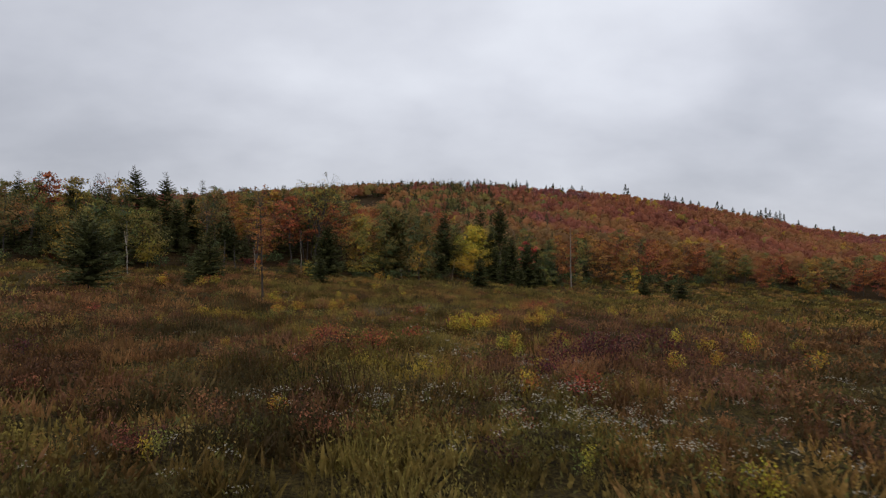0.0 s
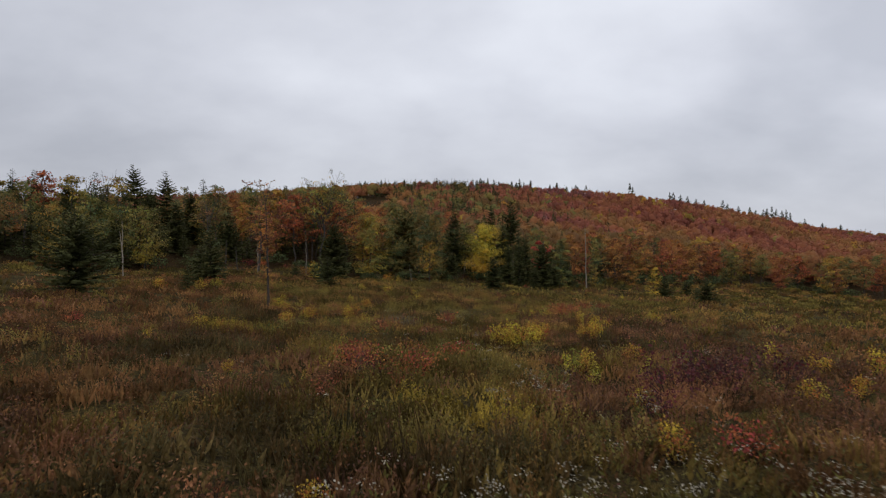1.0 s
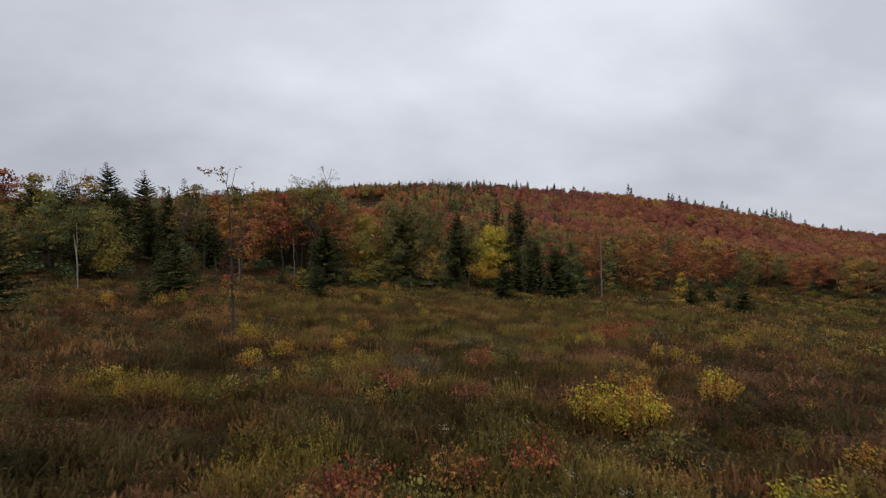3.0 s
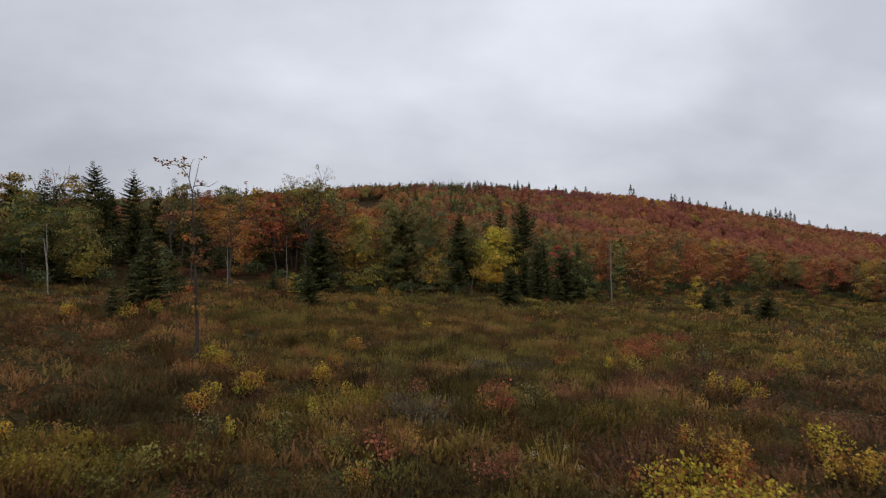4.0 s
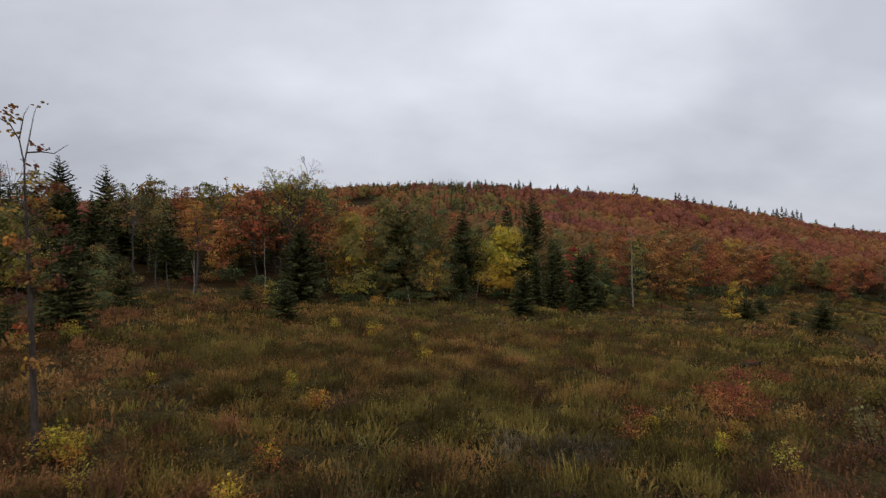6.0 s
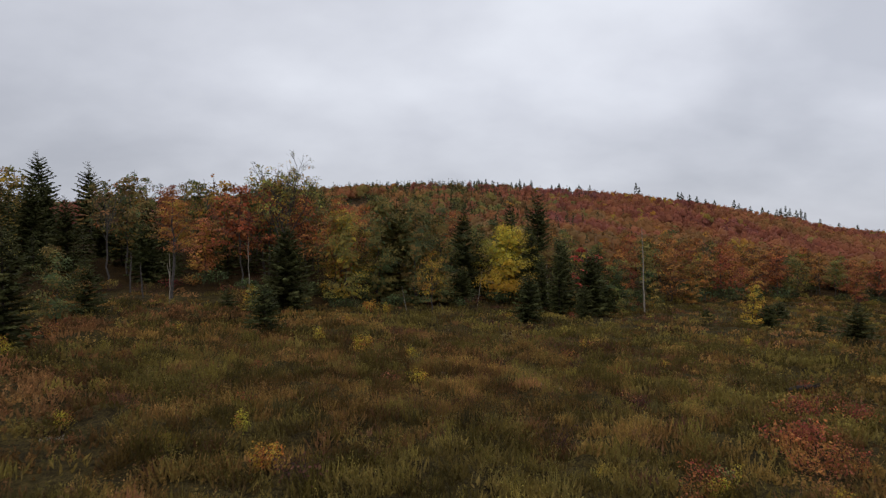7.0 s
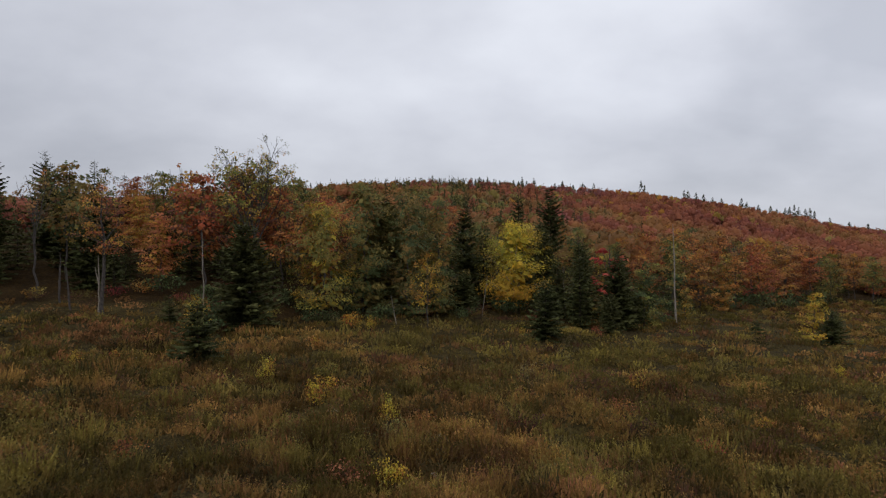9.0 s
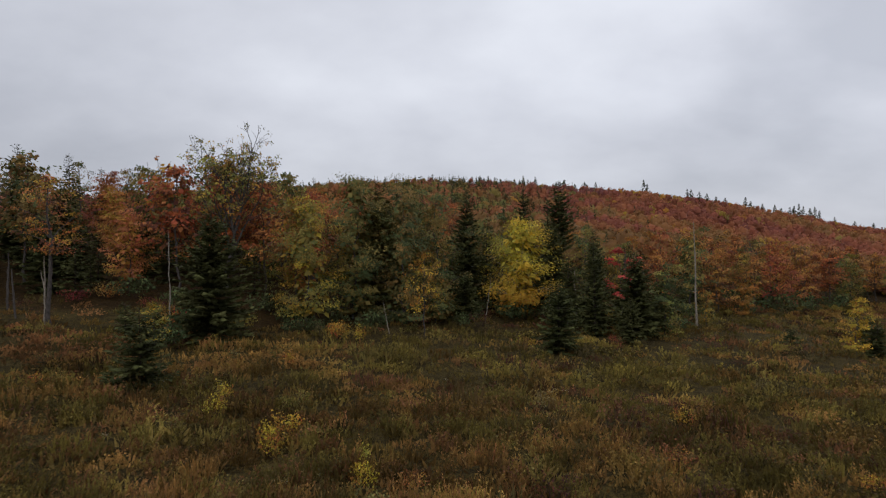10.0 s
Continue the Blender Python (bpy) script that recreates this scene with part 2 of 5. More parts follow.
def leaf_sprays(rng, centres, radii, flat, per, leaf, droop=0.25):
    """Leaves in flattened sprays that hang a little at the rim and face outward and up. Returns feet, directions, sides, sizes and owners."""
    n = len(centres) * per
    owner = np.repeat(np.arange(len(centres)), per)
    ang, rad = rng.uniform(0, 6.283, n), np.sqrt(rng.random(n))
    r = radii[owner]
    foot = centres[owner] + np.stack([np.cos(ang) * rad * r, np.sin(ang) * rad * r, (rng.normal(size=n).clip(-2, 2) * 0.5 * flat - droop * rad * rad) * r], 1)
    out = unit(foot * (1, 1, 0))
    normal = unit(0.85 * out + np.array([0, 0, 0.75]) + 0.6 * random_dirs(rng, n))
    d = random_dirs(rng, n) * 0.8 + out * 0.5 + np.array([0, 0, -0.6])
    along = unit(d - (d * normal).sum(1, keepdims=True) * normal)
    return foot, along, np.cross(along, normal), leaf * (0.6 + 0.8 * rng.random(n)), owner


def broadleaf(seed, h, radius, clear, palette, leaves=1700, leaf=0.31, bark=GREY_BARK, limbs=16, low=None, thick=1.0, widest=0.42, sprays=4, flat=0.5, fill=170, size=0.27, blunt=0.6):
    """Trunk with rising limbs, and a crown of leaf sprays along them. clear: bare share of the trunk; widest: where the crown is broadest; fill: broad leaf groups in its heart."""
    rng = np.random.default_rng(seed)
    wood = Wood()
    top = np.array([rng.normal() * 0.03 * h, rng.normal() * 0.03 * h, h * 0.95])
    trunk = bent_line(rng, (0, 0, -0.3), top, 9, 0, 0.012 * h)
    r0 = 0.0085 * h * thick + 0.02
    wood.tube(trunk, np.linspace(r0, r0 * 0.16, 9), 7)
    bend = math.log(0.5) / math.log(widest)
    centres, reaches = [], []
    for i in range(limbs):
        q = (i + rng.random()) / limbs
        z = h * (clear + (0.97 - clear) * q)
        reach = radius * np.sin(np.pi * (0.06 + 0.9 * q) ** bend) ** blunt * (0.7 + 0.4 * rng.random())
        foot_z = np.clip(z - reach * (0.45 + 0.4 * rng.random()), clear * h * 0.92, 0.92 * h)
        at = np.interp(foot_z, trunk[:, 2], range(9))
        foot = np.array([np.interp(at, range(9), trunk[:, k]) for k in range(3)])
        az = i * 2.4 + rng.normal() * 0.4
        end = np.array([foot[0] + np.cos(az) * reach, foot[1] + np.sin(az) * reach, z])
        line = bent_line(rng, foot, end, 5, 0.05 * reach, 0.04 * reach)
        r = r0 * (1 - 0.8 * foot_z / h) * 0.42
        wood.tube(line, np.linspace(r, r * 0.2, 5), 3)
        for k in range(sprays):
            u = 1 - 0.62 * (k + 0.6 * rng.random()) / sprays
            p = np.array([np.interp(u * 4, range(5), line[:, c]) for c in range(3)])
            p = p + rng.normal(size=3) * radius * (0.13, 0.13, 0.06) * (k > 0)
            wood.tube(np.array([line[2], p]), (r * 0.3, r * 0.1), 3)
            centres.append(p)
            reaches.append(radius * size * (0.6 + 0.7 * rng.random()))
    centres.append(top)
    reaches.append(radius * size * 0.8)
    centres, reaches = np.array(centres), np.array(reaches)
    foot, along, side, long, owner = leaf_sprays(rng, centres, reaches, flat, max(3, leaves // len(centres)), leaf)
    hue = pick_tints(rng, len(centres), palette, 0.1)
    tint = hue[owner] * (0.85 + 0.3 * rng.random((len(foot), 1)))
    if fill:
        k = rng.integers(0, len(centres), fill)
        c = centres[k] * (0.42, 0.42, 1) + (0, 0, -0.06 * h) + rng.normal(size=(fill, 3)) * radius * (0.1, 0.1, 0.08)
        f2, a2, s2, l2, _ = leaf_sprays(rng, c, np.full(fill, 0.05 * radius), flat, 1, 0.13 * radius)
        foot, along, side, long, tint = np.concatenate([foot, f2]), np.concatenate([along, a2]), np.concatenate([side, s2]), np.concatenate([long, l2]), np.concatenate([tint, pick_tints(rng, fill, palette, 0.1)])
    n = len(foot)
    foot[:, 2] = np.clip(foot[:, 2], clear * h * 0.6 + 0.3, h * 1.02)
    v, f = kites(foot, along, side, long, long * 0.8)
    if low is not None:
        share = np.clip(1.0 - 2.0 * (foot[:, 2:3] / h - clear) / (1 - clear), 0, 1) * rng.random((n, 1)) ** 0.5
        tint = tint * (1 - share) + np.asarray(low) * share * (0.8 + 0.4 * rng.random((n, 1)))
    crown = mesh_of("crown", v, f, np.repeat(tint, 4, 0).clip(0.004, 0.9), LEAF)
    return [("trunk", wood.mesh("trunk", bark)), ("crown", crown)]


def branching(rng, wood, a, d, length, r, depth, tips, spread, lift, kids):
    """A limb that divides again and again; gathers the ends of its twigs."""
    pts, d = [np.asarray(a, float)], unit(np.asarray(d, float))
    for _ in range(3):
        d = unit(d + rng.normal(size=3) * 0.13 + (0, 0, lift * 0.3))
        pts.append(pts[-1] + d * length / 3)
    pts = np.array(pts)
    wood.tube(pts, np.linspace(r, max(0.6 * r, 0.014), 4), 5 if depth > 2 else 3)
    tips.append((*pts[-1], depth))
    if depth == 0:
        return
    for k in range(kids):
        u = 1.0 if k == 0 else 0.35 + 0.6 * rng.random()
        p = np.array([np.interp(u * 3, range(4), pts[:, c]) for c in range(3)])
        way = unit(d + random_dirs(rng, 1)[0] * spread * (0.5 if k == 0 else 1.0) + (0, 0, lift))
        branching(rng, wood, p, way, length * (0.55 + 0.25 * rng.random()), max(r * (0.7 if k == 0 else 0.5), 0.018), depth - 1, tips, spread, lift, kids)


def open_crown(seed, h, leaders, palette, leaves, leaf=0.26, bark=BROWN_BARK, fork=0.4, spread=0.75, lift=0.2, depth=3, leafy=0.5, thick=1.0, gather=0.35):
    """A tree through whose twigs the sky shows: a trunk that parts into rising leaders, with few leaves in small tufts."""
    rng = np.random.default_rng(seed)
    wood, tips = Wood(), []
    r0 = (0.0085 * h + 0.02) * thick
    trunk = bent_line(rng, (0, 0, -0.3), (rng.normal() * 0.02 * h, rng.normal() * 0.02 * h, fork * h), 6, 0, 0.008 * h)
    wood.tube(trunk, np.linspace(r0, r0 * 0.7, 6), 7)
    for i in range(leaders):
        az = i * 6.283 / leaders + rng.normal() * 0.3
        lean = 0.1 if i == 0 else 0.3 + 0.35 * rng.random()
        branching(rng, wood, trunk[-1 - (i % 3)], (np.cos(az) * lean, np.sin(az) * lean, 1.0), (1 - fork) * h * (0.42 + 0.08 * rng.random()), r0 * 0.55, depth, tips, spread, lift, 3)
    tips = np.array(tips)
    # the tree stands as tall as it was named
    crown_top = tips[:, 2].max()
    for v in wood.v:
        v[:, 2] = np.where(v[:, 2] > 0, v[:, 2] * h / crown_top, v[:, 2])
    tips[:, 2] *= h / crown_top
    ends = tips[tips[:, 3] <= 1][:, :3]
    ends = ends[rng.random(len(ends)) < leafy * np.clip(1.9 - 1.5 * ends[:, 2] / h, 0.35, 1)]
    per = max(3, leaves // max(len(ends), 1))
    foot, along, side, long, owner = leaf_sprays(rng, ends, np.full(len(ends), gather), 0.8, per, leaf)
    v, f = kites(foot, along, side, long, long * 0.8)
    tint = pick_tints(rng, len(ends), palette)[owner] * (0.8 + 0.4 * rng.random((len(foot), 1)))
    return [("trunk", wood.mesh("trunk", bark)), ("crown", mesh_of("crown", v, f, np.repeat(tint, 4, 0).clip(0.004, 0.9), LEAF))]


def conifer(seed, h, radius, clear=0.04, palette=((0.03, 0.037, 0.016), (0.038, 0.046, 0.02), (0.024, 0.03, 0.015)), gap=0.30, boughs=7, power=0.85, droop=0.25, full=1.0, fine=1.0):
    """Spruce or fir: a straight trunk with whorls of drooping boughs, each a flat spray of needle twigs."""
    rng = np.random.default_rng(seed)
    wood = Wood()
    lean = rng.normal(size=2) * 0.01 * h
    trunk = np.array([(lean[0] * s * s, lean[1] * s * s, -0.3 + (h + 0.3) * s) for s in np.linspace(0, 1, 7)])
    r0 = 0.011 * h + 0.02
    wood.tube(trunk, np.linspace(r0, 0.012, 7), 7)
    foot, along, size, tint = [], [], [], []
    z = h * clear + 0.1
    while z < h * 0.985:
        s = z / h
        reach0 = radius * (1 - s) ** power * min(1.0, 0.72 + 2.2 * (s - clear)) + 0.05
        count = boughs if s < 0.85 else 4
        az0 = rng.random() * 6.28
        for i in range(count):
            if rng.random() < 0.13:
                continue
            az = az0 + i * 6.283 / count + rng.normal() * 0.2
            reach = reach0 * (0.68 + 0.45 * rng.random())
            out = np.array([np.cos(az), np.sin(az), 0])
            a = np.array([lean[0] * s * s, lean[1] * s * s, z + rng.normal() * 0.06])
            rise = reach * (0.55 * s - droop * (1 - s) * 1.4)
            n = max(4, int(reach / 0.085 * full / fine))
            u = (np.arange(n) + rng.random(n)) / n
            line = a + out * (u * reach)[:, None] + np.array([0, 0, 1.0]) * (rise * u + 0.18 * reach * u * u)[:, None]
            if reach > 1.2 and i % 2 == 0:
                wood.tube(np.array([a, a + out * reach * 0.5 + (0, 0, rise * 0.5 + 0.04 * reach), a + out * reach * 0.92 + (0, 0, rise * 0.92 + 0.15 * reach)]), (0.022, 0.014, 0.005), 3)
            sideway = np.cross(out, (0, 0, 1.0))
            fan = np.where(np.arange(n) % 2 == 0, 1, -1) * (0.5 + 0.5 * rng.random(n))
            d = out * 0.75 + sideway * fan[:, None] + np.array([0, 0, 1.0]) * (rng.normal(size=n) * 0.22 - 0.05)[:, None]
            foot.append(line)
            along.append(d)
            size.append((0.16 + 0.32 * reach * (1 - 0.55 * u)) * fine * (0.7 + 0.6 * rng.random(n)))
            # sprays get lighter from the trunk to the bough's tip
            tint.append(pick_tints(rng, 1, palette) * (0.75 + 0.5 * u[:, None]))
        z += gap * (0.75 + 0.5 * rng.random()) * (1.15 - 0.5 * s)
    foot, along, size, tint = map(np.concatenate, (foot, along, size, tint))
    up = np.array([0, 0, 1.0]) + rng.normal(size=(len(foot), 3)) * 0.5
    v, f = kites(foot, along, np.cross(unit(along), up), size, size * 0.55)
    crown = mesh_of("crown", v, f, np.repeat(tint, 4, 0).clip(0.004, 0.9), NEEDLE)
    return [("trunk", wood.mesh("trunk", BROWN_BARK)), ("crown", crown)]


def bare_trunk(seed, h, r, bark=PALE_BARK, stubs=7, fork=False, lean=(0.0, 0.0)):
    """A dead standing trunk with broken limb stubs."""
    rng = np.random.default_rng(seed)
    wood = Wood()
    n = 10
    line = bent_line(rng, (0, 0, -0.3), (lean[0], lean[1], h), n, 0, 0.005 * h)
    wood.tube(line, np.linspace(r, r * 0.28, n) * (1 + 0.12 * rng.normal(size=n)), 8)
    parts = [("trunk", wood.mesh("trunk", bark))]
    for i in range(stubs):
        limb = Wood()
        s = 0.35 + 0.6 * rng.random()
        a = np.array([np.interp(s * (n - 1), range(n), line[:, k]) for k in range(3)])
        az, ln = rng.random() * 6.28, (0.15 + 0.07 * h * rng.random()) * (1.2 - s)
        b = a + np.array([np.cos(az) * ln, np.sin(az) * ln, ln * (0.1 + 0.6 * rng.random())])
        limb.tube(bent_line(rng, a, b, 3, 0.02, 0.02), (r * 0.25, r * 0.18, r * 0.08), 4)
        parts.append(("broken_limb", limb.mesh("broken_limb", bark)))
    if fork:
        limb, a = Wood(), line[n // 2]
        limb.tube(bent_line(rng, a, a + np.array([-0.35, 0.1, 0.28 * h]), 4, 0, 0.03), (r * 0.6, r * 0.5, r * 0.4, r * 0.2), 6)
        parts.append(("forked_limb", limb.mesh("forked_limb", bark)))
    return parts


def shrub(seed, h, radius, palette, leaves=160, leaf=0.085, stems=9, bark=(0.06, 0.04, 0.032), spread=1.0):
    """Many thin stems from one foot, with small leaves along their upper parts."""
    rng = np.random.default_rng(seed)
    wood, foot = Wood(), []
    per = max(4, leaves // stems)
    owner = []
    for i in range(stems):
        az, out = rng.random() * 6.28, radius * np.sqrt(rng.random()) * spread
        top = np.array([np.cos(az) * out, np.sin(az) * out, h * (0.6 + 0.4 * rng.random()) * (1 - 0.25 * out / max(radius, 0.01))])
        base = np.array([top[0] * 0.25, top[1] * 0.25, -0.1])
        line = bent_line(rng, base, top, 4, 0.0, 0.03 * h)
        wood.tube(line, (0.012, 0.009, 0.006, 0.003), 3)
        s = 0.3 + 0.7 * rng.random(per) ** 0.7
        p = np.stack([np.interp(s * 3, range(4), line[:, k]) for k in range(3)], 1)
        foot.append(p + rng.normal(size=(per, 3)) * (0.14 * radius + 0.03, 0.14 * radius + 0.03, 0.05 * h))
        owner.append(np.full(per, i))
    foot, owner = np.concatenate(foot), np.concatenate(owner)
    n = len(foot)
    along = unit(random_dirs(rng, n) + (0, 0, 0.2))
    size = leaf * (0.6 + 0.8 * rng.random(n))
    v, f = kites(foot, along, np.cross(along, random_dirs(rng, n)), size, size * 0.7)
    tint = pick_tints(rng, stems, palette)[owner] * (0.75 + 0.5 * rng.random((n, 1)))
    return [("branchwork", wood.mesh("branchwork", bark)), ("foliage", mesh_of("foliage", v, f, np.repeat(tint, 4, 0).clip(0.004, 0.9), LEAF))]


def stand(parts, name, label, category, x, y, turn=0.0, size=1.0, group="", sink=0.0):
    """Puts a plant on the ground."""
    top = thing(name, parts, label, category, group)
    top.matrix_basis = pose(x, y, float(ground_z(x, y)) - sink, 0, 0, turn) @ Matrix.Scale(size, 4)
    return top


def again(top, x, y, turn=0.0, size=1.0, sink=0.0):
    ob = copy_thing(top, pose(x, y, float(ground_z(x, y)) - sink, 0, 0, turn))
    ob.scale = (size, size, size)
    return ob


# ---------------------------------------------------------------- ground
def build_ground():
    def steps(a, b, n, power=1.0):
        s = np.linspace(0, 1, n, endpoint=False) ** power
        return a + (b - a) * s

    xs = np.concatenate([-steps(90, 3000, 20, 1.8)[1:][::-1], steps(-90, -26, 32), steps(-26, -12, 24), steps(-12, 16, 96), steps(16, 28, 20), steps(28, 110, 40), steps(110, 3000, 24, 1.8)])
    ys = np.concatenate([-steps(40, 1500, 14, 1.8)[1:][::-1], steps(-40, -15, 12), steps(-15, 30, 150), steps(30, 80, 100), steps(80, 200, 64), steps(200, 760, 40), steps(760, 4000, 12, 1.5)])
    gx, gy = np.meshgrid(xs, ys)
    gz = ground_z(gx, gy)
    v = np.stack([gx, gy, gz], -1).reshape(-1, 3)
    w = len(xs)
    i = np.arange(len(ys) - 1)[:, None] * w
    j = np.arange(w - 1)[None]
    f = np.stack([i + j, i + j + 1, i + j + 1 + w, i + j + w], -1).reshape(-1, 4)
    # fallen-leaf brown under the trees, darkened as well to paint their shade
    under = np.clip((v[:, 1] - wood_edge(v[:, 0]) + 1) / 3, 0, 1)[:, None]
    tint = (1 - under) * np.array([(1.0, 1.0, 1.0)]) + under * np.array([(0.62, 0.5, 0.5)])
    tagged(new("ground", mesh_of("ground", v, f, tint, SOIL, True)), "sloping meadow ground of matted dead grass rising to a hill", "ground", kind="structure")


build_ground()

# ---------------------------------------------------------------- leaf colours
RED = ((0.33, 0.1, 0.05), (0.30, 0.085, 0.052), (0.35, 0.128, 0.05), (0.25, 0.08, 0.05))
ORANGE = ((0.44, 0.165, 0.046), (0.407, 0.138, 0.046), (0.418, 0.193, 0.051), (0.341, 0.143, 0.051))
SALMON = ((0.418, 0.165, 0.083), (0.429, 0.149, 0.068), (0.363, 0.154, 0.075))
YELLOW = ((0.475, 0.37, 0.04), (0.422, 0.356, 0.046), (0.528, 0.356, 0.037))
GOLD = ((0.421, 0.268, 0.044), (0.363, 0.24, 0.046), (0.45, 0.218, 0.041))
OLIVE = ((0.195, 0.164, 0.047), (0.234, 0.179, 0.05), (0.156, 0.152, 0.047), (0.264, 0.186, 0.053))
LIME = ((0.281, 0.288, 0.063), (0.234, 0.257, 0.063), (0.327, 0.296, 0.063))
GREEN = ((0.093, 0.125, 0.047), (0.117, 0.143, 0.053), (0.078, 0.103, 0.042))
RUST = ((0.18, 0.08, 0.035), (0.15, 0.065, 0.035), (0.20, 0.10, 0.04))
MAROON = ((0.12, 0.042, 0.036), (0.09, 0.038, 0.036), (0.15, 0.05, 0.036))
BRONZE = ((0.234, 0.156, 0.047), (0.186, 0.14, 0.047), (0.281, 0.164, 0.047))
BRIGHT = ((0.59, 0.437, 0.053), (0.543, 0.354, 0.047), (0.472, 0.378, 0.059))
SCARLET = ((0.42, 0.11, 0.06), (0.44, 0.18, 0.06), (0.32, 0.09, 0.055))

# ---------------------------------------------------------------- trees that stand apart in the meadow
def build_lone_tree():
    """The thin young tree in the meadow: a long bare trunk, an arching top, sparse tufts of leaves."""
    rng = np.random.default_rng(31)
    trunk_w, limbs = Wood(), []

    def limb(p, r):
        w = Wood()
        w.tube(p, r, 4)
        limbs.append(("limb", w.mesh("limb", (0.10, 0.08, 0.066))))

    k = 1.0
    line = np.array([(0, 0, -0.3), (-0.02, 0, 1.2), (-0.06, 0.02, 2.8), (-0.10, 0, 4.4), (-0.16, 0.02, 6.0), (-0.20, 0, 7.4), (-0.22, 0, 8.2)]) * k
    trunk_w.tube(line, (0.115, 0.092, 0.08, 0.066, 0.048, 0.03, 0.022), 8)
    arch = np.array([(-0.22, 0, 8.2), (-0.42, 0.1, 8.9), (-0.72, 0.15, 9.35), (-1.1, 0.15, 9.55), (-1.5, 0.1, 9.5), (-1.95, 0, 9.72)])
    right = np.array([(-0.22, 0, 8.2), (0.0, -0.1, 8.9), (0.12, -0.1, 9.5), (0.2, -0.1, 9.75)])
    small = [arch, right, np.array([(-0.1, -0.1, 8.5), (0.2, 0.1, 8.55), (0.55, 0.1, 8.5), (0.95, 0.1, 8.75)]), np.array([(-0.42, 0.1, 8.9), (-0.35, 0.2, 9.6), (-0.2, 0.2, 9.85)])]
    for p in small:
        limb(p, np.linspace(0.024, 0.006, len(p)))
    tufts = [(-1.95, 0, 9.72, 9), (-1.45, 0.1, 9.62, 12), (-1.1, 0.15, 9.66, 16), (-0.8, 0.15, 9.7, 22), (-0.55, 0.15, 9.5, 14), (-0.75, 0.1, 9.15, 8), (0.3, -0.1, 9.8, 5), (0.25, 0.0, 8.7, 14), (-0.1, 0, 8.15, 9)]
    for i in range(34):
        s = 2.6 + 4.9 * (i / 34) ** 0.8
        a = np.array([np.interp(s, line[:, 2], line[:, c]) for c in range(3)])
        az, ln = rng.random() * 6.28, (0.5 + 0.75 * rng.random()) * (1.0 if s > 4.3 else 0.7)
        b = a + np.array([np.cos(az) * ln, np.sin(az) * ln * 0.8, ln * (0.1 + 0.4 * rng.random())])
        limb(bent_line(rng, a, b, 4, 0.08, 0.03), (0.02, 0.013, 0.009, 0.004))
        if (s > 4.2 and rng.random() < 0.85) or (s < 3.5 and rng.random() < 0.6):
            tufts.append((*b, rng.integers(20, 44)))
            tufts.append((*(a * 0.45 + b * 0.55), rng.integers(8, 20)))
    foot = np.concatenate([np.array(t[:3]) + rng.normal(size=(int(t[3]), 3)) * (0.13, 0.12, 0.07) for t in tufts])
    owner = np.concatenate([np.full(int(t[3]), i) for i, t in enumerate(tufts)])
    n = len(foot)
    along = unit(random_dirs(rng, n) + (0, 0, -0.3))
    size = 0.132 * (0.6 + 0.8 * rng.random(n))
    v, f = kites(foot, along, np.cross(along, random_dirs(rng, n)), size, size * 0.8)
    tint = pick_tints(rng, len(tufts), GOLD + RUST + BRONZE + RUST + ORANGE[:1])[owner] * (0.7 + 0.5 * rng.random((n, 1)))
    parts = [("trunk", trunk_w.mesh("trunk", (0.085, 0.066, 0.053))), ("foliage", mesh_of("foliage", v, f, np.repeat(tint, 4, 0).clip(0.004, 0.9), LEAF))] + limbs
    stand(parts, "young_maple_tree", "thin young maple in the meadow with sparse orange leaves", "tree", -11.65, 28.9)


build_lone_tree()

FRONT = "spruces in front of the wood"
DARK = ((0.068, 0.072, 0.026), (0.08, 0.08, 0.029), (0.056, 0.061, 0.023))
DULL = ((0.082, 0.084, 0.032), (0.07, 0.075, 0.03), (0.098, 0.096, 0.036))
MOSSY = ((0.14, 0.125, 0.04), (0.11, 0.108, 0.036), (0.16, 0.135, 0.042))
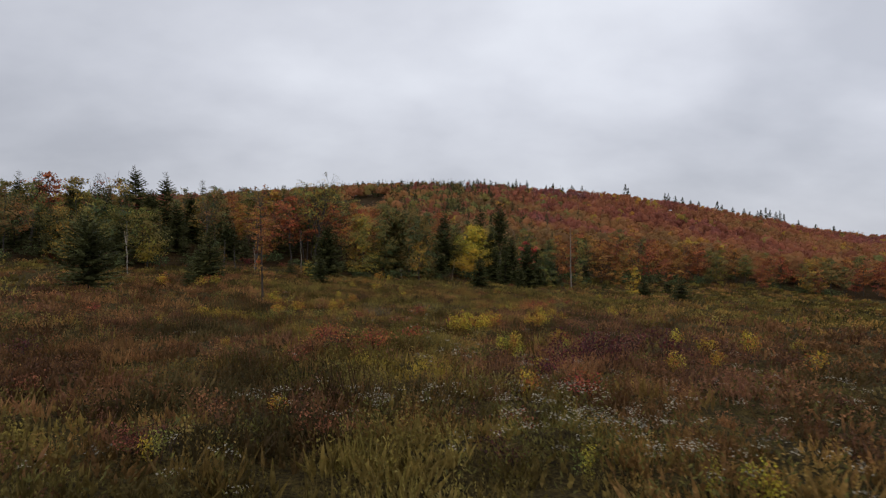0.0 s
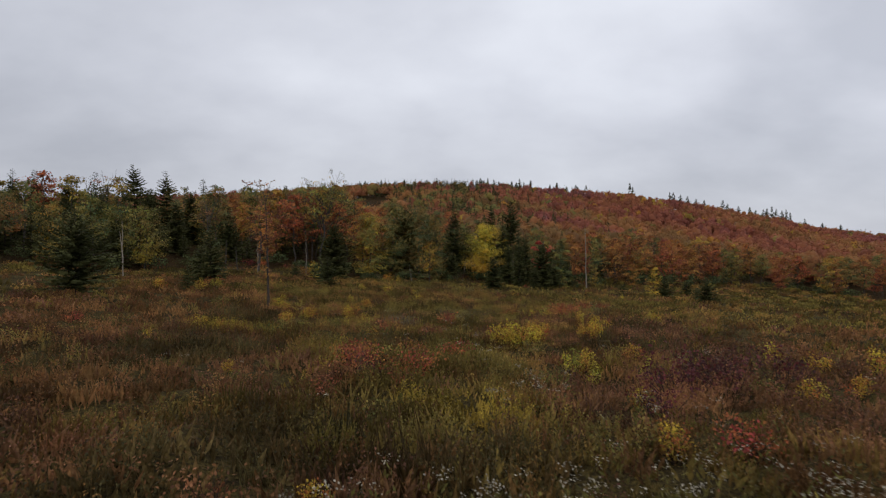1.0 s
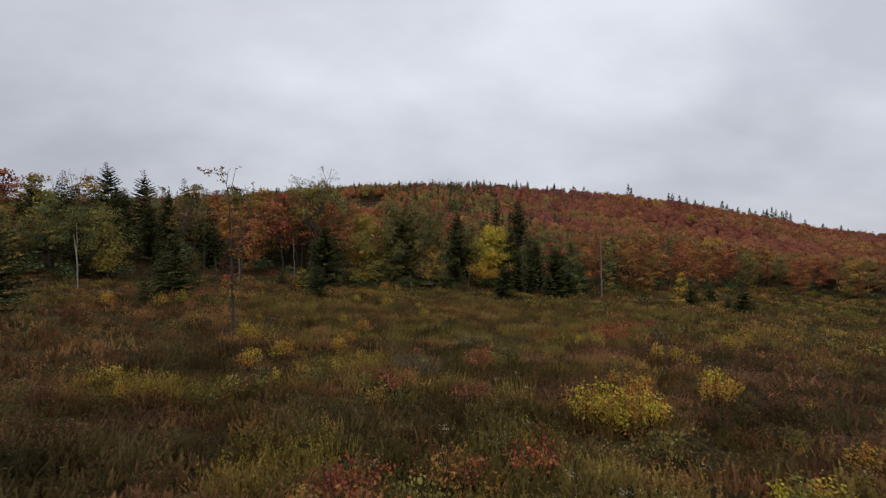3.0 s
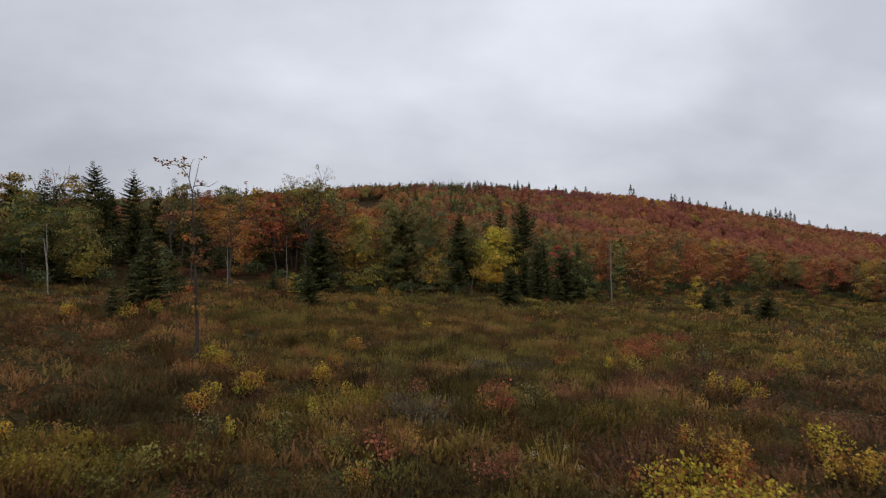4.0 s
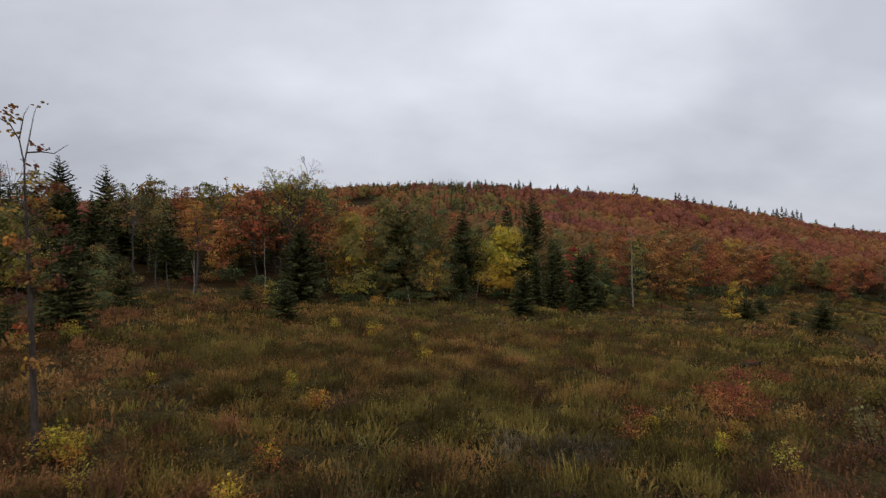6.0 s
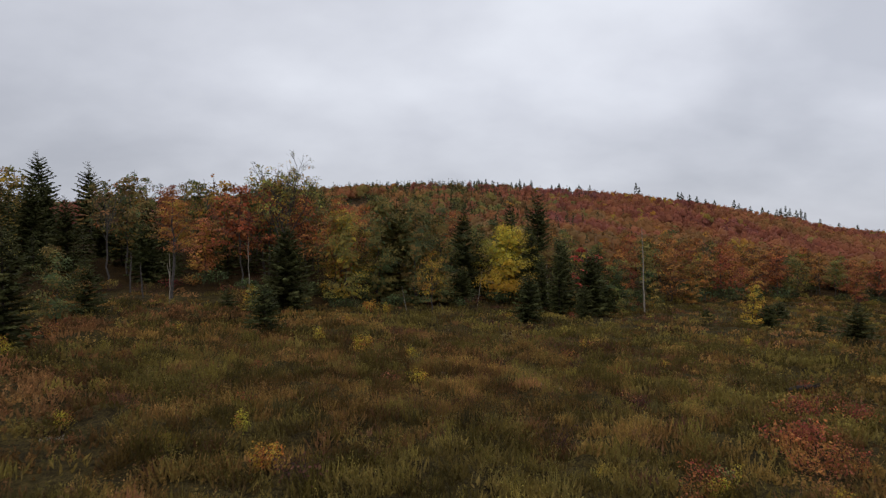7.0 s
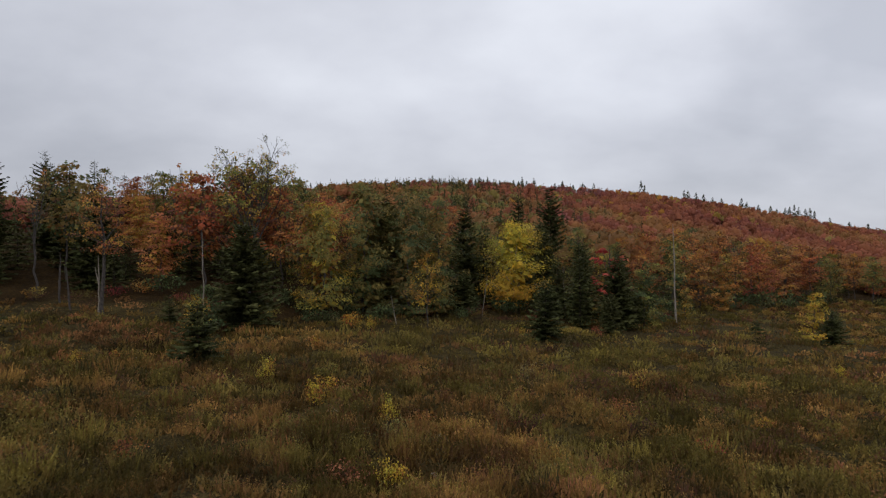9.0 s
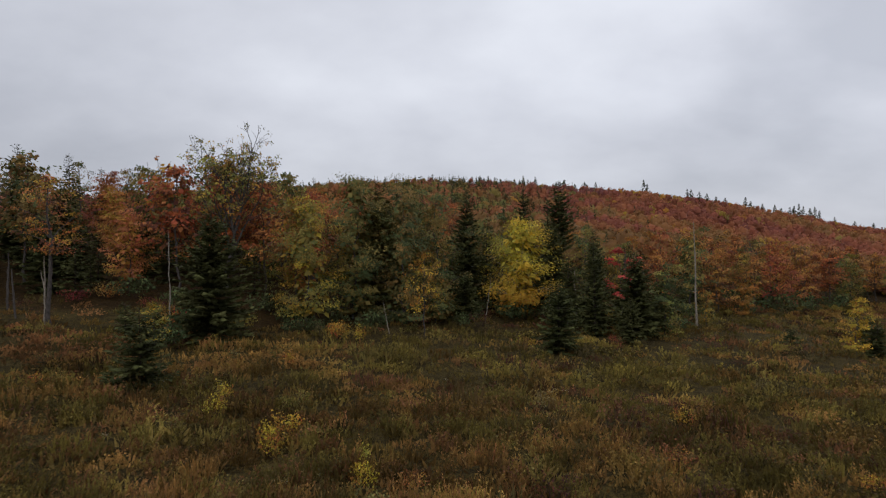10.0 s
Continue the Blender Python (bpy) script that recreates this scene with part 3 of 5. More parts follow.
# x, y, height, radius, bare share of the trunk, colours
SPRUCES = [
    (-27.3, 30.6, 7.2, 3.0, 0.14, DULL), (-25.8, 53.7, 7.3, 2.1, 0.02, DARK), (-27.5, 55.0, 5.0, 1.6, 0.02, DARK), (-25.9, 47.8, 3.2, 0.95, 0.02, DARK),
    (-15.3, 69.8, 4.2, 1.7, 0.01, DARK), (-17.2, 84.6, 9.9, 3.1, 0.02, DARK), (9.7, 88.5, 5.6, 1.9, 0.01, DARK),
    (15.5, 100.0, 11.0, 1.5, 0.02, DARK), (20.0, 101.5, 9.2, 2.5, 0.02, DARK), (18.0, 96.5, 4.2, 1.4, 0.01, DARK), (44.4, 83.5, 4.3, 1.9, 0.01, DARK),
    (42.8, 98.4, 3.4, 1.8, 0.01, DARK), (35.5, 100.5, 2.0, 1.2, 0.01, DARK), (47.6, 95.0, 2.6, 1.4, 0.01, DARK), (53.5, 115.3, 3.2, 1.6, 0.01, DARK),
    (-19.8, 81.0, 2.9, 1.1, 0.01, DARK), (-23.5, 84.0, 2.6, 1.2, 0.01, DARK),
    (14.0, 106.0, 8.0, 1.8, 0.02, DARK), (17.6, 108.0, 10.5, 2.1, 0.02, DARK), (23.0, 112.0, 9.0, 2.3, 0.02, DARK), (22.4, 103.5, 4.5, 1.7, 0.02, DARK), (27.0, 113.5, 6.5, 1.9, 0.02, DARK), (3.0, 113.5, 14.8, 2.4, 0.03, DARK), (2.6, 106.5, 5.5, 1.7, 0.02, DARK), (13.5, 112.0, 12.0, 2.2, 0.03, DARK), (-6.7, 103.0, 14.0, 3.2, 0.02, MOSSY), (12.0, 128.0, 17.0, 2.6, 0.05, DARK), (-74.0, 130.0, 18.2, 4.2, 0.05, DARK),
    (-72.3, 143.0, 16.9, 4.0, 0.05, DARK), (-55.0, 92.0, 9.0, 2.4, 0.03, DARK), (-62.0, 84.0, 10.0, 2.2, 0.03, DARK),
    (-90.0, 118.0, 14.0, 3.2, 0.03, DARK), (-79.0, 112.0, 13.5, 3.2, 0.03, DARK), (-101.0, 126.0, 14.5, 3.2, 0.03, DARK), (-60.0, 110.0, 12.0, 2.8, 0.03, DARK), (-49.0, 76.0, 7.5, 2.4, 0.03, DARK), (-58.0, 73.0, 8.0, 2.3, 0.03, DULL), (-33.5, 75.0, 5.2, 1.9, 0.02, DARK),
    (-58.0, 104.0, 12.0, 2.6, 0.03, DARK), (-50.0, 99.0, 10.0, 2.6, 0.03, DARK), (-44.5, 110.0, 11.0, 2.6, 0.03, DARK), (-55.0, 118.0, 12.0, 2.8, 0.03, DARK), (-40.5, 101.0, 8.0, 2.3, 0.02, DARK), (-38.5, 117.0, 10.0, 2.4, 0.03, DARK), (-64.0, 98.0, 10.5, 2.6, 0.03, DARK),
]
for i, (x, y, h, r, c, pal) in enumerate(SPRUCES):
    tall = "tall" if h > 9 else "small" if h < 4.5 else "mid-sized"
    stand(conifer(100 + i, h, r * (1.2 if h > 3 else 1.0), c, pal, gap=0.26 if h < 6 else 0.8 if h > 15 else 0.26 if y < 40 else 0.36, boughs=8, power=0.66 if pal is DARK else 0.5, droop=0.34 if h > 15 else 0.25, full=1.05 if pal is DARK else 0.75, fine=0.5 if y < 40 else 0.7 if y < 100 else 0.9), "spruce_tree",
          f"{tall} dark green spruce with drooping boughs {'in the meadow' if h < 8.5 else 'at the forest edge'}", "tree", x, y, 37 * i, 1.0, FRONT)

# the tall pine with an open crown
stand(conifer(150, 17.8, 3.2, 0.45, DARK, gap=0.8, boughs=8, power=0.4, droop=0.02, full=1.2), "pine_tree", "tall dark pine with a bare trunk and open flat crown", "tree", 16.2, 123)
stand(conifer(151, 15.0, 1.8, 0.35, DULL, gap=0.6, boughs=5, power=0.5, droop=0.05), "pine_tree", "thin dark pine with a bare lower trunk", "tree", 14.0, 118)

# broadleaf trees told apart by colour and form
HEROES = [
    # seed, x, y, height, radius, bare share, colours, leaves, leaf size, bark, low colour, name, label
    (1, 9.2, 111.0, 12.2, 5.6, 0.15, ((0.56, 0.45, 0.046), (0.5, 0.43, 0.05), (0.6, 0.42, 0.046), (0.38, 0.37, 0.055)), 2800, 0.27, PALE_BARK, (0.47, 0.23, 0.03), "birch_tree", "bright yellow-green birch with orange lower leaves before dark woods"),
    (2, -1.5, 93.2, 7.6, 2.3, 0.32, BRIGHT + GOLD, 620, 0.21, GREY_BARK, None, "young_birch_tree", "small sparse golden birch with thin crooked stems"),
    (3, -24.0, 107.5, 17.8, 5.0, 0.38, OLIVE + BRONZE + LIME, 2400, 0.30, BROWN_BARK, None, "poplar_tree", "tall half-bare poplar with twiggy top and few olive leaves"),
    (4, -12.7, 96.5, 12.6, 4.2, 0.10, OLIVE + GOLD + BRONZE, 2000, 0.27, GREY_BARK, None, "birch_tree", "golden olive birch at the edge of the wood"),
    (5, -9.0, 100.5, 15.0, 4.4, 0.08, OLIVE + GREEN + OLIVE, 2300, 0.27, GREY_BARK, None, "ash_tree", "broad olive-green ash tree turning bronze"),
    (6, -4.0, 100.5, 14.6, 4.0, 0.06, OLIVE + GREEN, 2200, 0.27, GREY_BARK, None, "ash_tree", "dense dull olive tree at the edge of the wood"),
    (7, -0.6, 104.0, 14.2, 3.6, 0.08, OLIVE + GREEN + BRONZE, 2200, 0.27, GREY_BARK, None, "ash_tree", "dense bronze-olive tree behind small birches"),
    (8, -29.6, 84.8, 12.0, 3.0, 0.50, ORANGE + RUST + GOLD, 700, 0.22, GREY_BARK, None, "maple_tree", "maple with a long bare grey trunk and sparse orange crown"),
    (9, -34.5, 106.0, 9.6, 3.2, 0.22, ((0.55, 0.2, 0.08), (0.54, 0.25, 0.07), (0.5, 0.17, 0.09), (0.5, 0.27, 0.06)), 1300, 0.24, GREY_BARK, None, "maple_tree", "salmon-orange maple with layered boughs"),
    (10, -52.0, 134.0, 13.0, 4.0, 0.25, ORANGE + RED, 1600, 0.30, GREY_BARK, None, "maple_tree", "glowing orange-red maple among dark spruces"),
    (11, -46.0, 124.0, 11.0, 3.4, 0.25, ORANGE + GOLD, 1300, 0.28, GREY_BARK, None, "maple_tree", "orange maple with layered boughs"),
    (12, -43.5, 74.0, 10.6, 3.3, 0.22, OLIVE + BRONZE + OLIVE + LIME, 1300, 0.24, GREY_BARK, (0.34, 0.24, 0.03), "birch_tree", "yellow-green birch with brighter yellow lower boughs"),
    (13, -55.0, 71.0, 9.2, 3.2, 0.15, GOLD + OLIVE + OLIVE, 1300, 0.24, GREY_BARK, None, "birch_tree", "yellow birch beside dark spruces"),
    (14, 24.0, 104.5, 8.4, 2.5, 0.08, LIME + GREEN + OLIVE + GREEN, 1500, 0.24, GREY_BARK, None, "ash_tree", "fresh light green young tree at the edge of the wood"),
    (15, 40.7, 98.3, 6.0, 1.7, 0.12, BRIGHT + BRIGHT + GOLD, 560, 0.24, GREY_BARK, None, "young_birch_tree", "small golden-yellow birch beside a dark spruce"),
    (16, 21.4, 110.0, 10.0, 2.6, 0.35, ((0.62, 0.13, 0.075), (0.58, 0.17, 0.085)), 800, 0.28, GREY_BARK, None, "maple_tree", "thin maple with bright red leaves on few limbs"),
    (17, 48.0, 136.0, 5.6, 2.0, 0.12, ORANGE, 700, 0.25, GREY_BARK, None, "young_maple_tree", "small orange maple at the edge of the wood"),
    (18, -19.5, 80.0, 3.0, 1.2, 0.08, YELLOW + LIME, 360, 0.15, GREY_BARK, None, "young_birch_tree", "low yellow-green sapling beside a spruce"),
    (19, -3.5, 111.0, 16.5, 4.2, 0.2, OLIVE + GREEN + BRONZE, 1700, 0.30, GREY_BARK, None, "ash_tree", "olive-green tree deeper in the wood"),
    (20, -30.5, 66.0, 6.4, 2.4, 0.12, OLIVE + BRONZE + GREEN, 1000, 0.2, GREY_BARK, None, "young_birch_tree", "olive-green young tree beside a spruce"),
    (21, -14.5, 104.0, 12.0, 3.4, 0.2, ORANGE + GOLD, 1500, 0.27, GREY_BARK, None, "maple_tree", "orange-gold maple behind a golden birch"),
    (22, 34.0, 117.0, 4.5, 1.7, 0.1, GOLD + OLIVE, 500, 0.2, GREY_BARK, None, "young_birch_tree", "small olive-gold sapling beside a dead trunk"),
]
# how a crown differs from the usual: seed, then widest share, spray size, flatness, leaves' share, limbs
FORMS = {1: (0.4, 0.2, 0.5, 1.0, 34), 2: (0.5, 0.2, 0.6, 0.8, 18), 8: (0.5, 0.24, 0.3, 0.9, 16), 9: (0.38, 0.24, 0.26, 1.0, 26), 10: (0.45, 0.26, 0.26, 1.0, 22), 11: (0.45, 0.26, 0.26, 1.0, 22), 15: (0.3, 0.22, 0.5, 0.8, 16), 16: (0.55, 0.2, 0.4, 0.8, 9), 21: (0.45, 0.26, 0.3, 1.0, 22)}
for s, x, y, h, r, c, pal, n, leaf, bark, low, name, label in HEROES:
    if s == 3:
        made = open_crown(203, 13.9 - float(ground_z(x, y)), 8, LIME + GOLD + OLIVE, 6000, 0.23, GREY_BARK, 0.5, 0.95, 0.16, 4, 0.8, 1.1, 0.4)
    else:
        wide, size, flat, share, limbs = FORMS.get(s, (0.42, 0.24, 0.5, 1.0, 24 if h > 9 else 14))
        made = broadleaf(200 + s, h, r, c, pal, int(n * 3.3 * share), leaf * 0.66, bark, limbs, low, 1.8 if s == 8 else 0.8, wide, 5, flat, 0 if s in (2, 8, 16) else int(48 * h), size, 0.8 if s == 16 else 0.6)
    stand(made, name, label, "tree", x, y, 50 * s)

# dead standing trunks
DEAD = [(31.6, 114.0, 13.4, 0.14, PALE_BARK, False, (-0.45, 0)), (-41.5, 64.0, 7.4, 0.105, PALE_BARK, True, (-0.1, 0)), (-23.3, 91.0, 8.2, 0.08, PALE_BARK, False, (-0.1, 0)),
        (21.9, 111.5, 9.5, 0.2, GREY_BARK, False, (0.0, 0)), (15.5, 108.0, 7.0, 0.1, PALE_BARK, False, (-0.4, 0)), (-34.5, 88.0, 4.2, 0.12, GREY_BARK, False, (-0.3, 0)),
        (-29.9, 84.6, 5.6, 0.09, PALE_BARK, True, (0.0, 0)), (4.8, 106.0, 5.0, 0.06, PALE_BARK, False, (0.7, 0)), (-4.6, 93.4, 3.0, 0.05, PALE_BARK, False, (-0.6, 0)), (-38.0, 92.0, 5.0, 0.12, GREY_BARK, False, (0.1, 0))]
for i, (x, y, h, r, bark, fork, lean) in enumerate(DEAD):
    stand(bare_trunk(300 + i, h, r, bark, 8, fork, lean), "dead_tree", f"{'pale weathered' if bark is PALE_BARK else 'grey'} dead trunk standing at the edge of the wood", "tree", x, y)

# ---------------------------------------------------------------- the belt of trees behind the edge
KINDS = {
    "red": ("maple_tree", "deep red autumn maple on the hillside", [broadleaf(400 + k, 11.0, 3.7, 0.16, RED + ORANGE, 1700, 0.3, flat=0.4) for k in range(4)]),
    "orange": ("maple_tree", "orange autumn maple at the foot of the hill", [broadleaf(410 + k, 11.0, 3.6, 0.16 if k < 2 else 0.4, ORANGE + RUST, 1700 if k < 2 else 1300, 0.3, flat=0.36) for k in range(4)]),
    "gold": ("birch_tree", "golden-yellow birch in the wood", [broadleaf(420 + k, 10.5, 3.2, 0.14, GOLD + BRONZE + OLIVE, 1700, 0.3) for k in range(3)]),
    "olive": ("ash_tree", "dull olive-green tree in the wood", [broadleaf(430 + k, 11.5, 3.6, 0.12 if k < 2 else 0.4, OLIVE + GREEN + BRONZE, 1700, 0.3) for k in range(3)]),
    "bare": ("bare_tree", "grey leafless tree in the wood", [open_crown(440 + k, 11.5, 4, RUST + SALMON, 150, 0.28, GREY_BARK, 0.45, 0.7, 0.25, 2, 0.4) for k in range(2)]),
    "poplar": ("poplar_tree", "tall green poplar with an open ragged top", [broadleaf(445 + k, 17.0, 2.4, 0.35, OLIVE + GREEN + BRONZE, 1300, 0.28, limbs=20, sprays=3, widest=0.6, flat=0.8, fill=60, size=0.3) for k in range(2)]),
    "dark": ("spruce_tree", "dark spruce among autumn maples", [conifer(450 + k, 11.0, 2.5, 0.04, DARK, 0.46, 7, power=0.7, full=0.5) for k in range(3)]),
}


def build_belt():
    rng = np.random.default_rng(12)
    first, spots = {}, [(t[1], t[2]) for t in HEROES] + [(t[0], t[1]) for t in SPRUCES]
    marked = [(math.atan2(t[1], t[2] - 12), math.hypot(t[1], t[2] - 12), 0.8 * t[4] / t[2]) for t in HEROES if t[0] in (1, 3, 9, 10, 16)] + [(math.atan2(t[0], t[1] - 12), math.hypot(t[0], t[1] - 12), 0.3 * t[3] / t[1]) for t in SPRUCES if t[1] > 126 and t[0] < 0]
    marked.append((math.atan2(16.2, 111), 112.0, 0.02))
    made = 0
    # green poplars that stand over the maples
    for i, (x, y, top) in enumerate([(-55.0, 131.0, 12.6), (-49.5, 134.0, 12.0), (-60.5, 127.0, 11.6), (-44.0, 136.0, 11.6), (-35.0, 132.0, 10.8), (-66.0, 133.0, 11.8), (-88.0, 128.0, 9.0)]):
        size = (top - float(ground_z(x, y))) / 17.0
        name, label, makes = KINDS["poplar"]
        if ("poplar", i % 2) in first:
            again(first["poplar", i % 2], x, y, 67 * i, size)
        else:
            first["poplar", i % 2] = stand(makes[i % 2], name, label, "tree", x, y, 67 * i, size, "trees of the wood's edge")
        spots.append((x, y))
    for _ in range(9000):
        if made >= 265:
            break
        x = rng.uniform(-120, 150) if made % 5 < 3 else rng.uniform(-100, -20)
        y = float(wood_edge(x)) + (3 if x < 30 else 1) + (66 if x < -8 else 50) * rng.random() ** (1.25 if x < -8 else 1.7 if x < 30 else 2.0)
        if abs(x) > 0.78 * (y + 22) + 12 or min((x - a) ** 2 + (y - b) ** 2 for a, b in spots) < 3.3 ** 2:
            continue
        # leave the marked trees open to the meadow
        bear, dist = math.atan2(x, y - 12), math.hypot(x, y - 12)
        if any(dist < b_dist - 1 and abs(bear - b_bear) < b_half + 2.2 / dist for b_bear, b_dist, b_half in marked):
            continue
        spots.append((x, y))
        made += 1
        if x > 26:
            kind = rng.choice(["red", "orange", "gold", "olive", "bare", "dark"], p=[0.26, 0.46, 0.10, 0.07, 0.05, 0.06] if x > 44 else [0.12, 0.40, 0.14, 0.16, 0.06, 0.12])
        elif x > 2:
            kind = rng.choice(["red", "orange", "gold", "olive", "bare", "dark"], p=[0.05, 0.08, 0.05, 0.20, 0.17, 0.45])
        elif x > -20:
            kind = rng.choice(["red", "orange", "gold", "olive", "bare", "dark"], p=[0.04, 0.26, 0.22, 0.30, 0.06, 0.12])
        elif x > -40:
            kind = rng.choice(["red", "orange", "gold", "olive", "bare", "dark"], p=[0.02, 0.22, 0.09, 0.17, 0.11, 0.39])
        else:
            kind = rng.choice(["red", "orange", "gold", "olive", "bare", "dark"], p=[0.01, 0.05, 0.06, 0.26, 0.14, 0.48])
        if 9 < x < 24 and kind in ("red", "orange", "gold"):
            kind = "dark"
        name, label, makes = KINDS[kind]
        k = int(rng.integers(len(makes)))
        if x < -20:
            k = {"orange": 2 + k % 2, "olive": 2}.get(kind, k)
        size = rng.uniform(0.75, 1.2) * (0.82 if x < -45 and y < 105 else 1.22 if x < -24 else 1.12 if x < -8 else 1.0)
        turn = rng.uniform(0, 360)
        if (kind, k) in first:
            again(first[kind, k], x, y, turn, size)
        else:
            first[kind, k] = stand(makes[k], name, label, "tree", x, y, turn, size, "trees of the wood's edge")


build_belt()


def build_young_firs():
    """Low firs that fill the shade between the trunks."""
    rng = np.random.default_rng(8)
    forms = [conifer(460 + k, 5.5, 1.8, 0.02, DARK, 0.46, 7, power=0.7, full=0.45) for k in range(3)]
    first = {}
    for i in range(92):
        x = rng.uniform(-80, -26) if i > 55 else rng.uniform(-95, 24) if i % 3 else rng.uniform(24, 120)
        y = float(wood_edge(x)) + 4 + (42 * rng.random() ** 0.7 if i > 55 else 34 * rng.random())
        k, size, turn = i % 3, rng.uniform(0.55, 1.15), rng.uniform(0, 360)
        if k in first:
            again(first[k], x, y, turn, size)
        else:
            first[k] = stand(forms[k], "young_fir_tree", "low dark young fir in the shade of the wood", "tree", x, y, turn, size, "young firs")


build_young_firs()


# ---------------------------------------------------------------- undergrowth along the edge of the wood
def build_undergrowth():
    rng = np.random.default_rng(21)
    makes = [("green_bush", "low dark green bush at the edge of the wood", shrub(500, 2.1, 1.9, GREEN + DARK, 380, 0.25, 12)),
             ("brown_bush", "leafless brown brush at the edge of the wood", shrub(501, 1.4, 1.2, MAROON + RUST, 260, 0.11, 14)),
             ("olive_bush", "olive-yellow bush at the edge of the wood", shrub(502, 1.6, 1.3, OLIVE + GOLD, 360, 0.14, 12)),
             ("red_bush", "dark red bush at the edge of the wood", shrub(503, 1.3, 1.1, MAROON + RED, 300, 0.12, 12))]
    tops = {}
    for i in range(160):
        x = rng.uniform(-75, 125) if i % 3 else rng.uniform(-30, 35)
        y = float(wood_edge(x)) + rng.normal() * 4 + 1.5
        k = int(rng.choice(4, p=[0.54, 0.18, 0.18, 0.10]))
        turn, size = rng.uniform(0, 360), rng.uniform(0.6, 1.35) * (1.4 if x > 50 else 1.0)
        if k in tops:
            again(tops[k], x, y, turn, size)
        else:
            tops[k] = stand(makes[k][2], makes[k][0], makes[k][1], "bush", x, y, turn, size, "undergrowth")


build_undergrowth()


# ---------------------------------------------------------------- the wooded hill
def build_far_woods():
    rng = np.random.default_rng(5)
    v_all, t_all, body_v, body_t, faces, count = [], [], [], [], [], [0]

    def put(n_trees, near, far, leaves, leaf, spruces=None):
        y = np.sqrt(rng.uniform(near ** 2, far ** 2, n_trees * 5))
        x = rng.uniform(-0.78, 0.82, len(y)) * (y + 10)
        keep = y > wood_edge(x) + 40
        # the left half of the slope is hidden behind the wood's edge, but for its crest
        hidden = (x < -0.06 * y) & (y < 400) & (y > 240)
        keep &= ~(hidden & (rng.random(len(y)) < 0.92)) & ~((x < -0.16 * y) & (y < 430) & (rng.random(len(y)) < 0.6))
        x, y = x[keep][:n_trees], y[keep][:n_trees]
        if spruces is not None:
            x, y = spruces[0] * spruces[1], spruces[1]
        n = len(x)
        z = ground_z(x, y)
        # stands of one kind, broken by single trees
        patch = soft_noise(x, y, 70, 11) * 0.6 + soft_noise(x, y, 22, 12) * 0.4
        roll = rng.random(n)
        side = np.clip((x / np.maximum(y, 1) - 0.03) / 0.22, 0, 1)
        p_dark = 0.012 + (0.06 + 0.16 * (x > 0) + 0.34 * (patch > 0.5) + 0.22 * (np.abs(x / np.maximum(y, 1)) < 0.09)) * (1 - side)
        dark = (roll < p_dark) | (spruces is not None)
        left = np.clip(-(x / np.maximum(y, 1) + 0.02) / 0.2, 0, 1)
        olive = ~dark & (roll < p_dark + 0.025 + 0.14 * (1 - side) + 0.1 * left)
        gold = ~dark & ~olive & (rng.random(n) < 0.03)
        shade = 0.62 * soft_noise(x, y, 55, 13) + 0.28 * soft_noise(x, y, 17, 14) - 0.07 + 0.12 * rng.random(n) + 0.28 * (y / 600 - 0.45)
        steps = np.array([0.15, 0.32, 0.45, 0.6, 0.75, 0.9])
        pal = np.array([(0.26, 0.15, 0.058), (0.37, 0.172, 0.062), (0.38, 0.142, 0.064), (0.36, 0.12, 0.07), (0.315, 0.103, 0.08), (0.24, 0.094, 0.086)])
        tint = np.stack([np.interp(shade, steps, pal[:, c]) for c in range(3)], 1) * (0.66 + 0.36 * rng.random((n, 1)))
        op = np.asarray(OLIVE + BRONZE)
        tint = np.where(olive[:, None], op[rng.integers(0, len(op), n)] * (0.8 + 0.5 * rng.random((n, 1))), tint)
        tint = np.where(gold[:, None], np.asarray(GOLD)[rng.integers(0, 3, n)], tint)
        tint = np.where(dark[:, None], np.asarray(DARK)[rng.integers(0, 3, n)] * (0.6 if spruces is not None else 0.85), tint)
        h = np.where(dark, rng.uniform(9, 14, n), rng.uniform(7.5, 12, n))
        r = np.where(dark, rng.uniform(1.6, 2.4, n), rng.uniform(3.2, 5.6, n))
        if spruces is not None:
            h, r = spruces[2], spruces[3]
        # crowns of several rounded boughs
        lobes = 4
        lob_a = rng.uniform(0, 6.283, (n, 1)) + np.arange(lobes) * 2.4 + rng.normal(size=(n, lobes)) * 0.4
        lob_r = 0.45 + 0.2 * rng.random((n, lobes))
        lob_r[:, 0] = 0.1
        rise = (0.36 if near < 400 else 0.2) + 0.3 * rng.random((n, lobes))
        rise[:, 0] = 0.72
        centre = np.stack([np.cos(lob_a) * lob_r * r[:, None], np.sin(lob_a) * lob_r * r[:, None], h[:, None] * rise], -1)
        lob_size = r[:, None] * (0.48 + 0.2 * rng.random((n, lobes)))
        pick = rng.integers(0, lobes, (n, leaves))
        row = np.arange(n)[:, None]
        d = random_dirs(rng, n * leaves).reshape(n, leaves, 3)
        d[..., 2] = np.abs(d[..., 2]) * 1.3 - 0.4
        d = unit(d + 0.5 * unit(centre[row, pick] * (1, 1, 0) + 1e-6))
        dome = centre[row, pick] + d * (lob_size[row, pick] * (0.72 + 0.42 * rng.random((n, leaves))))[..., None]
        bough = 0.86 + 0.28 * rng.random((n, lobes))
        broad = ~dark
        m = int(broad.sum())
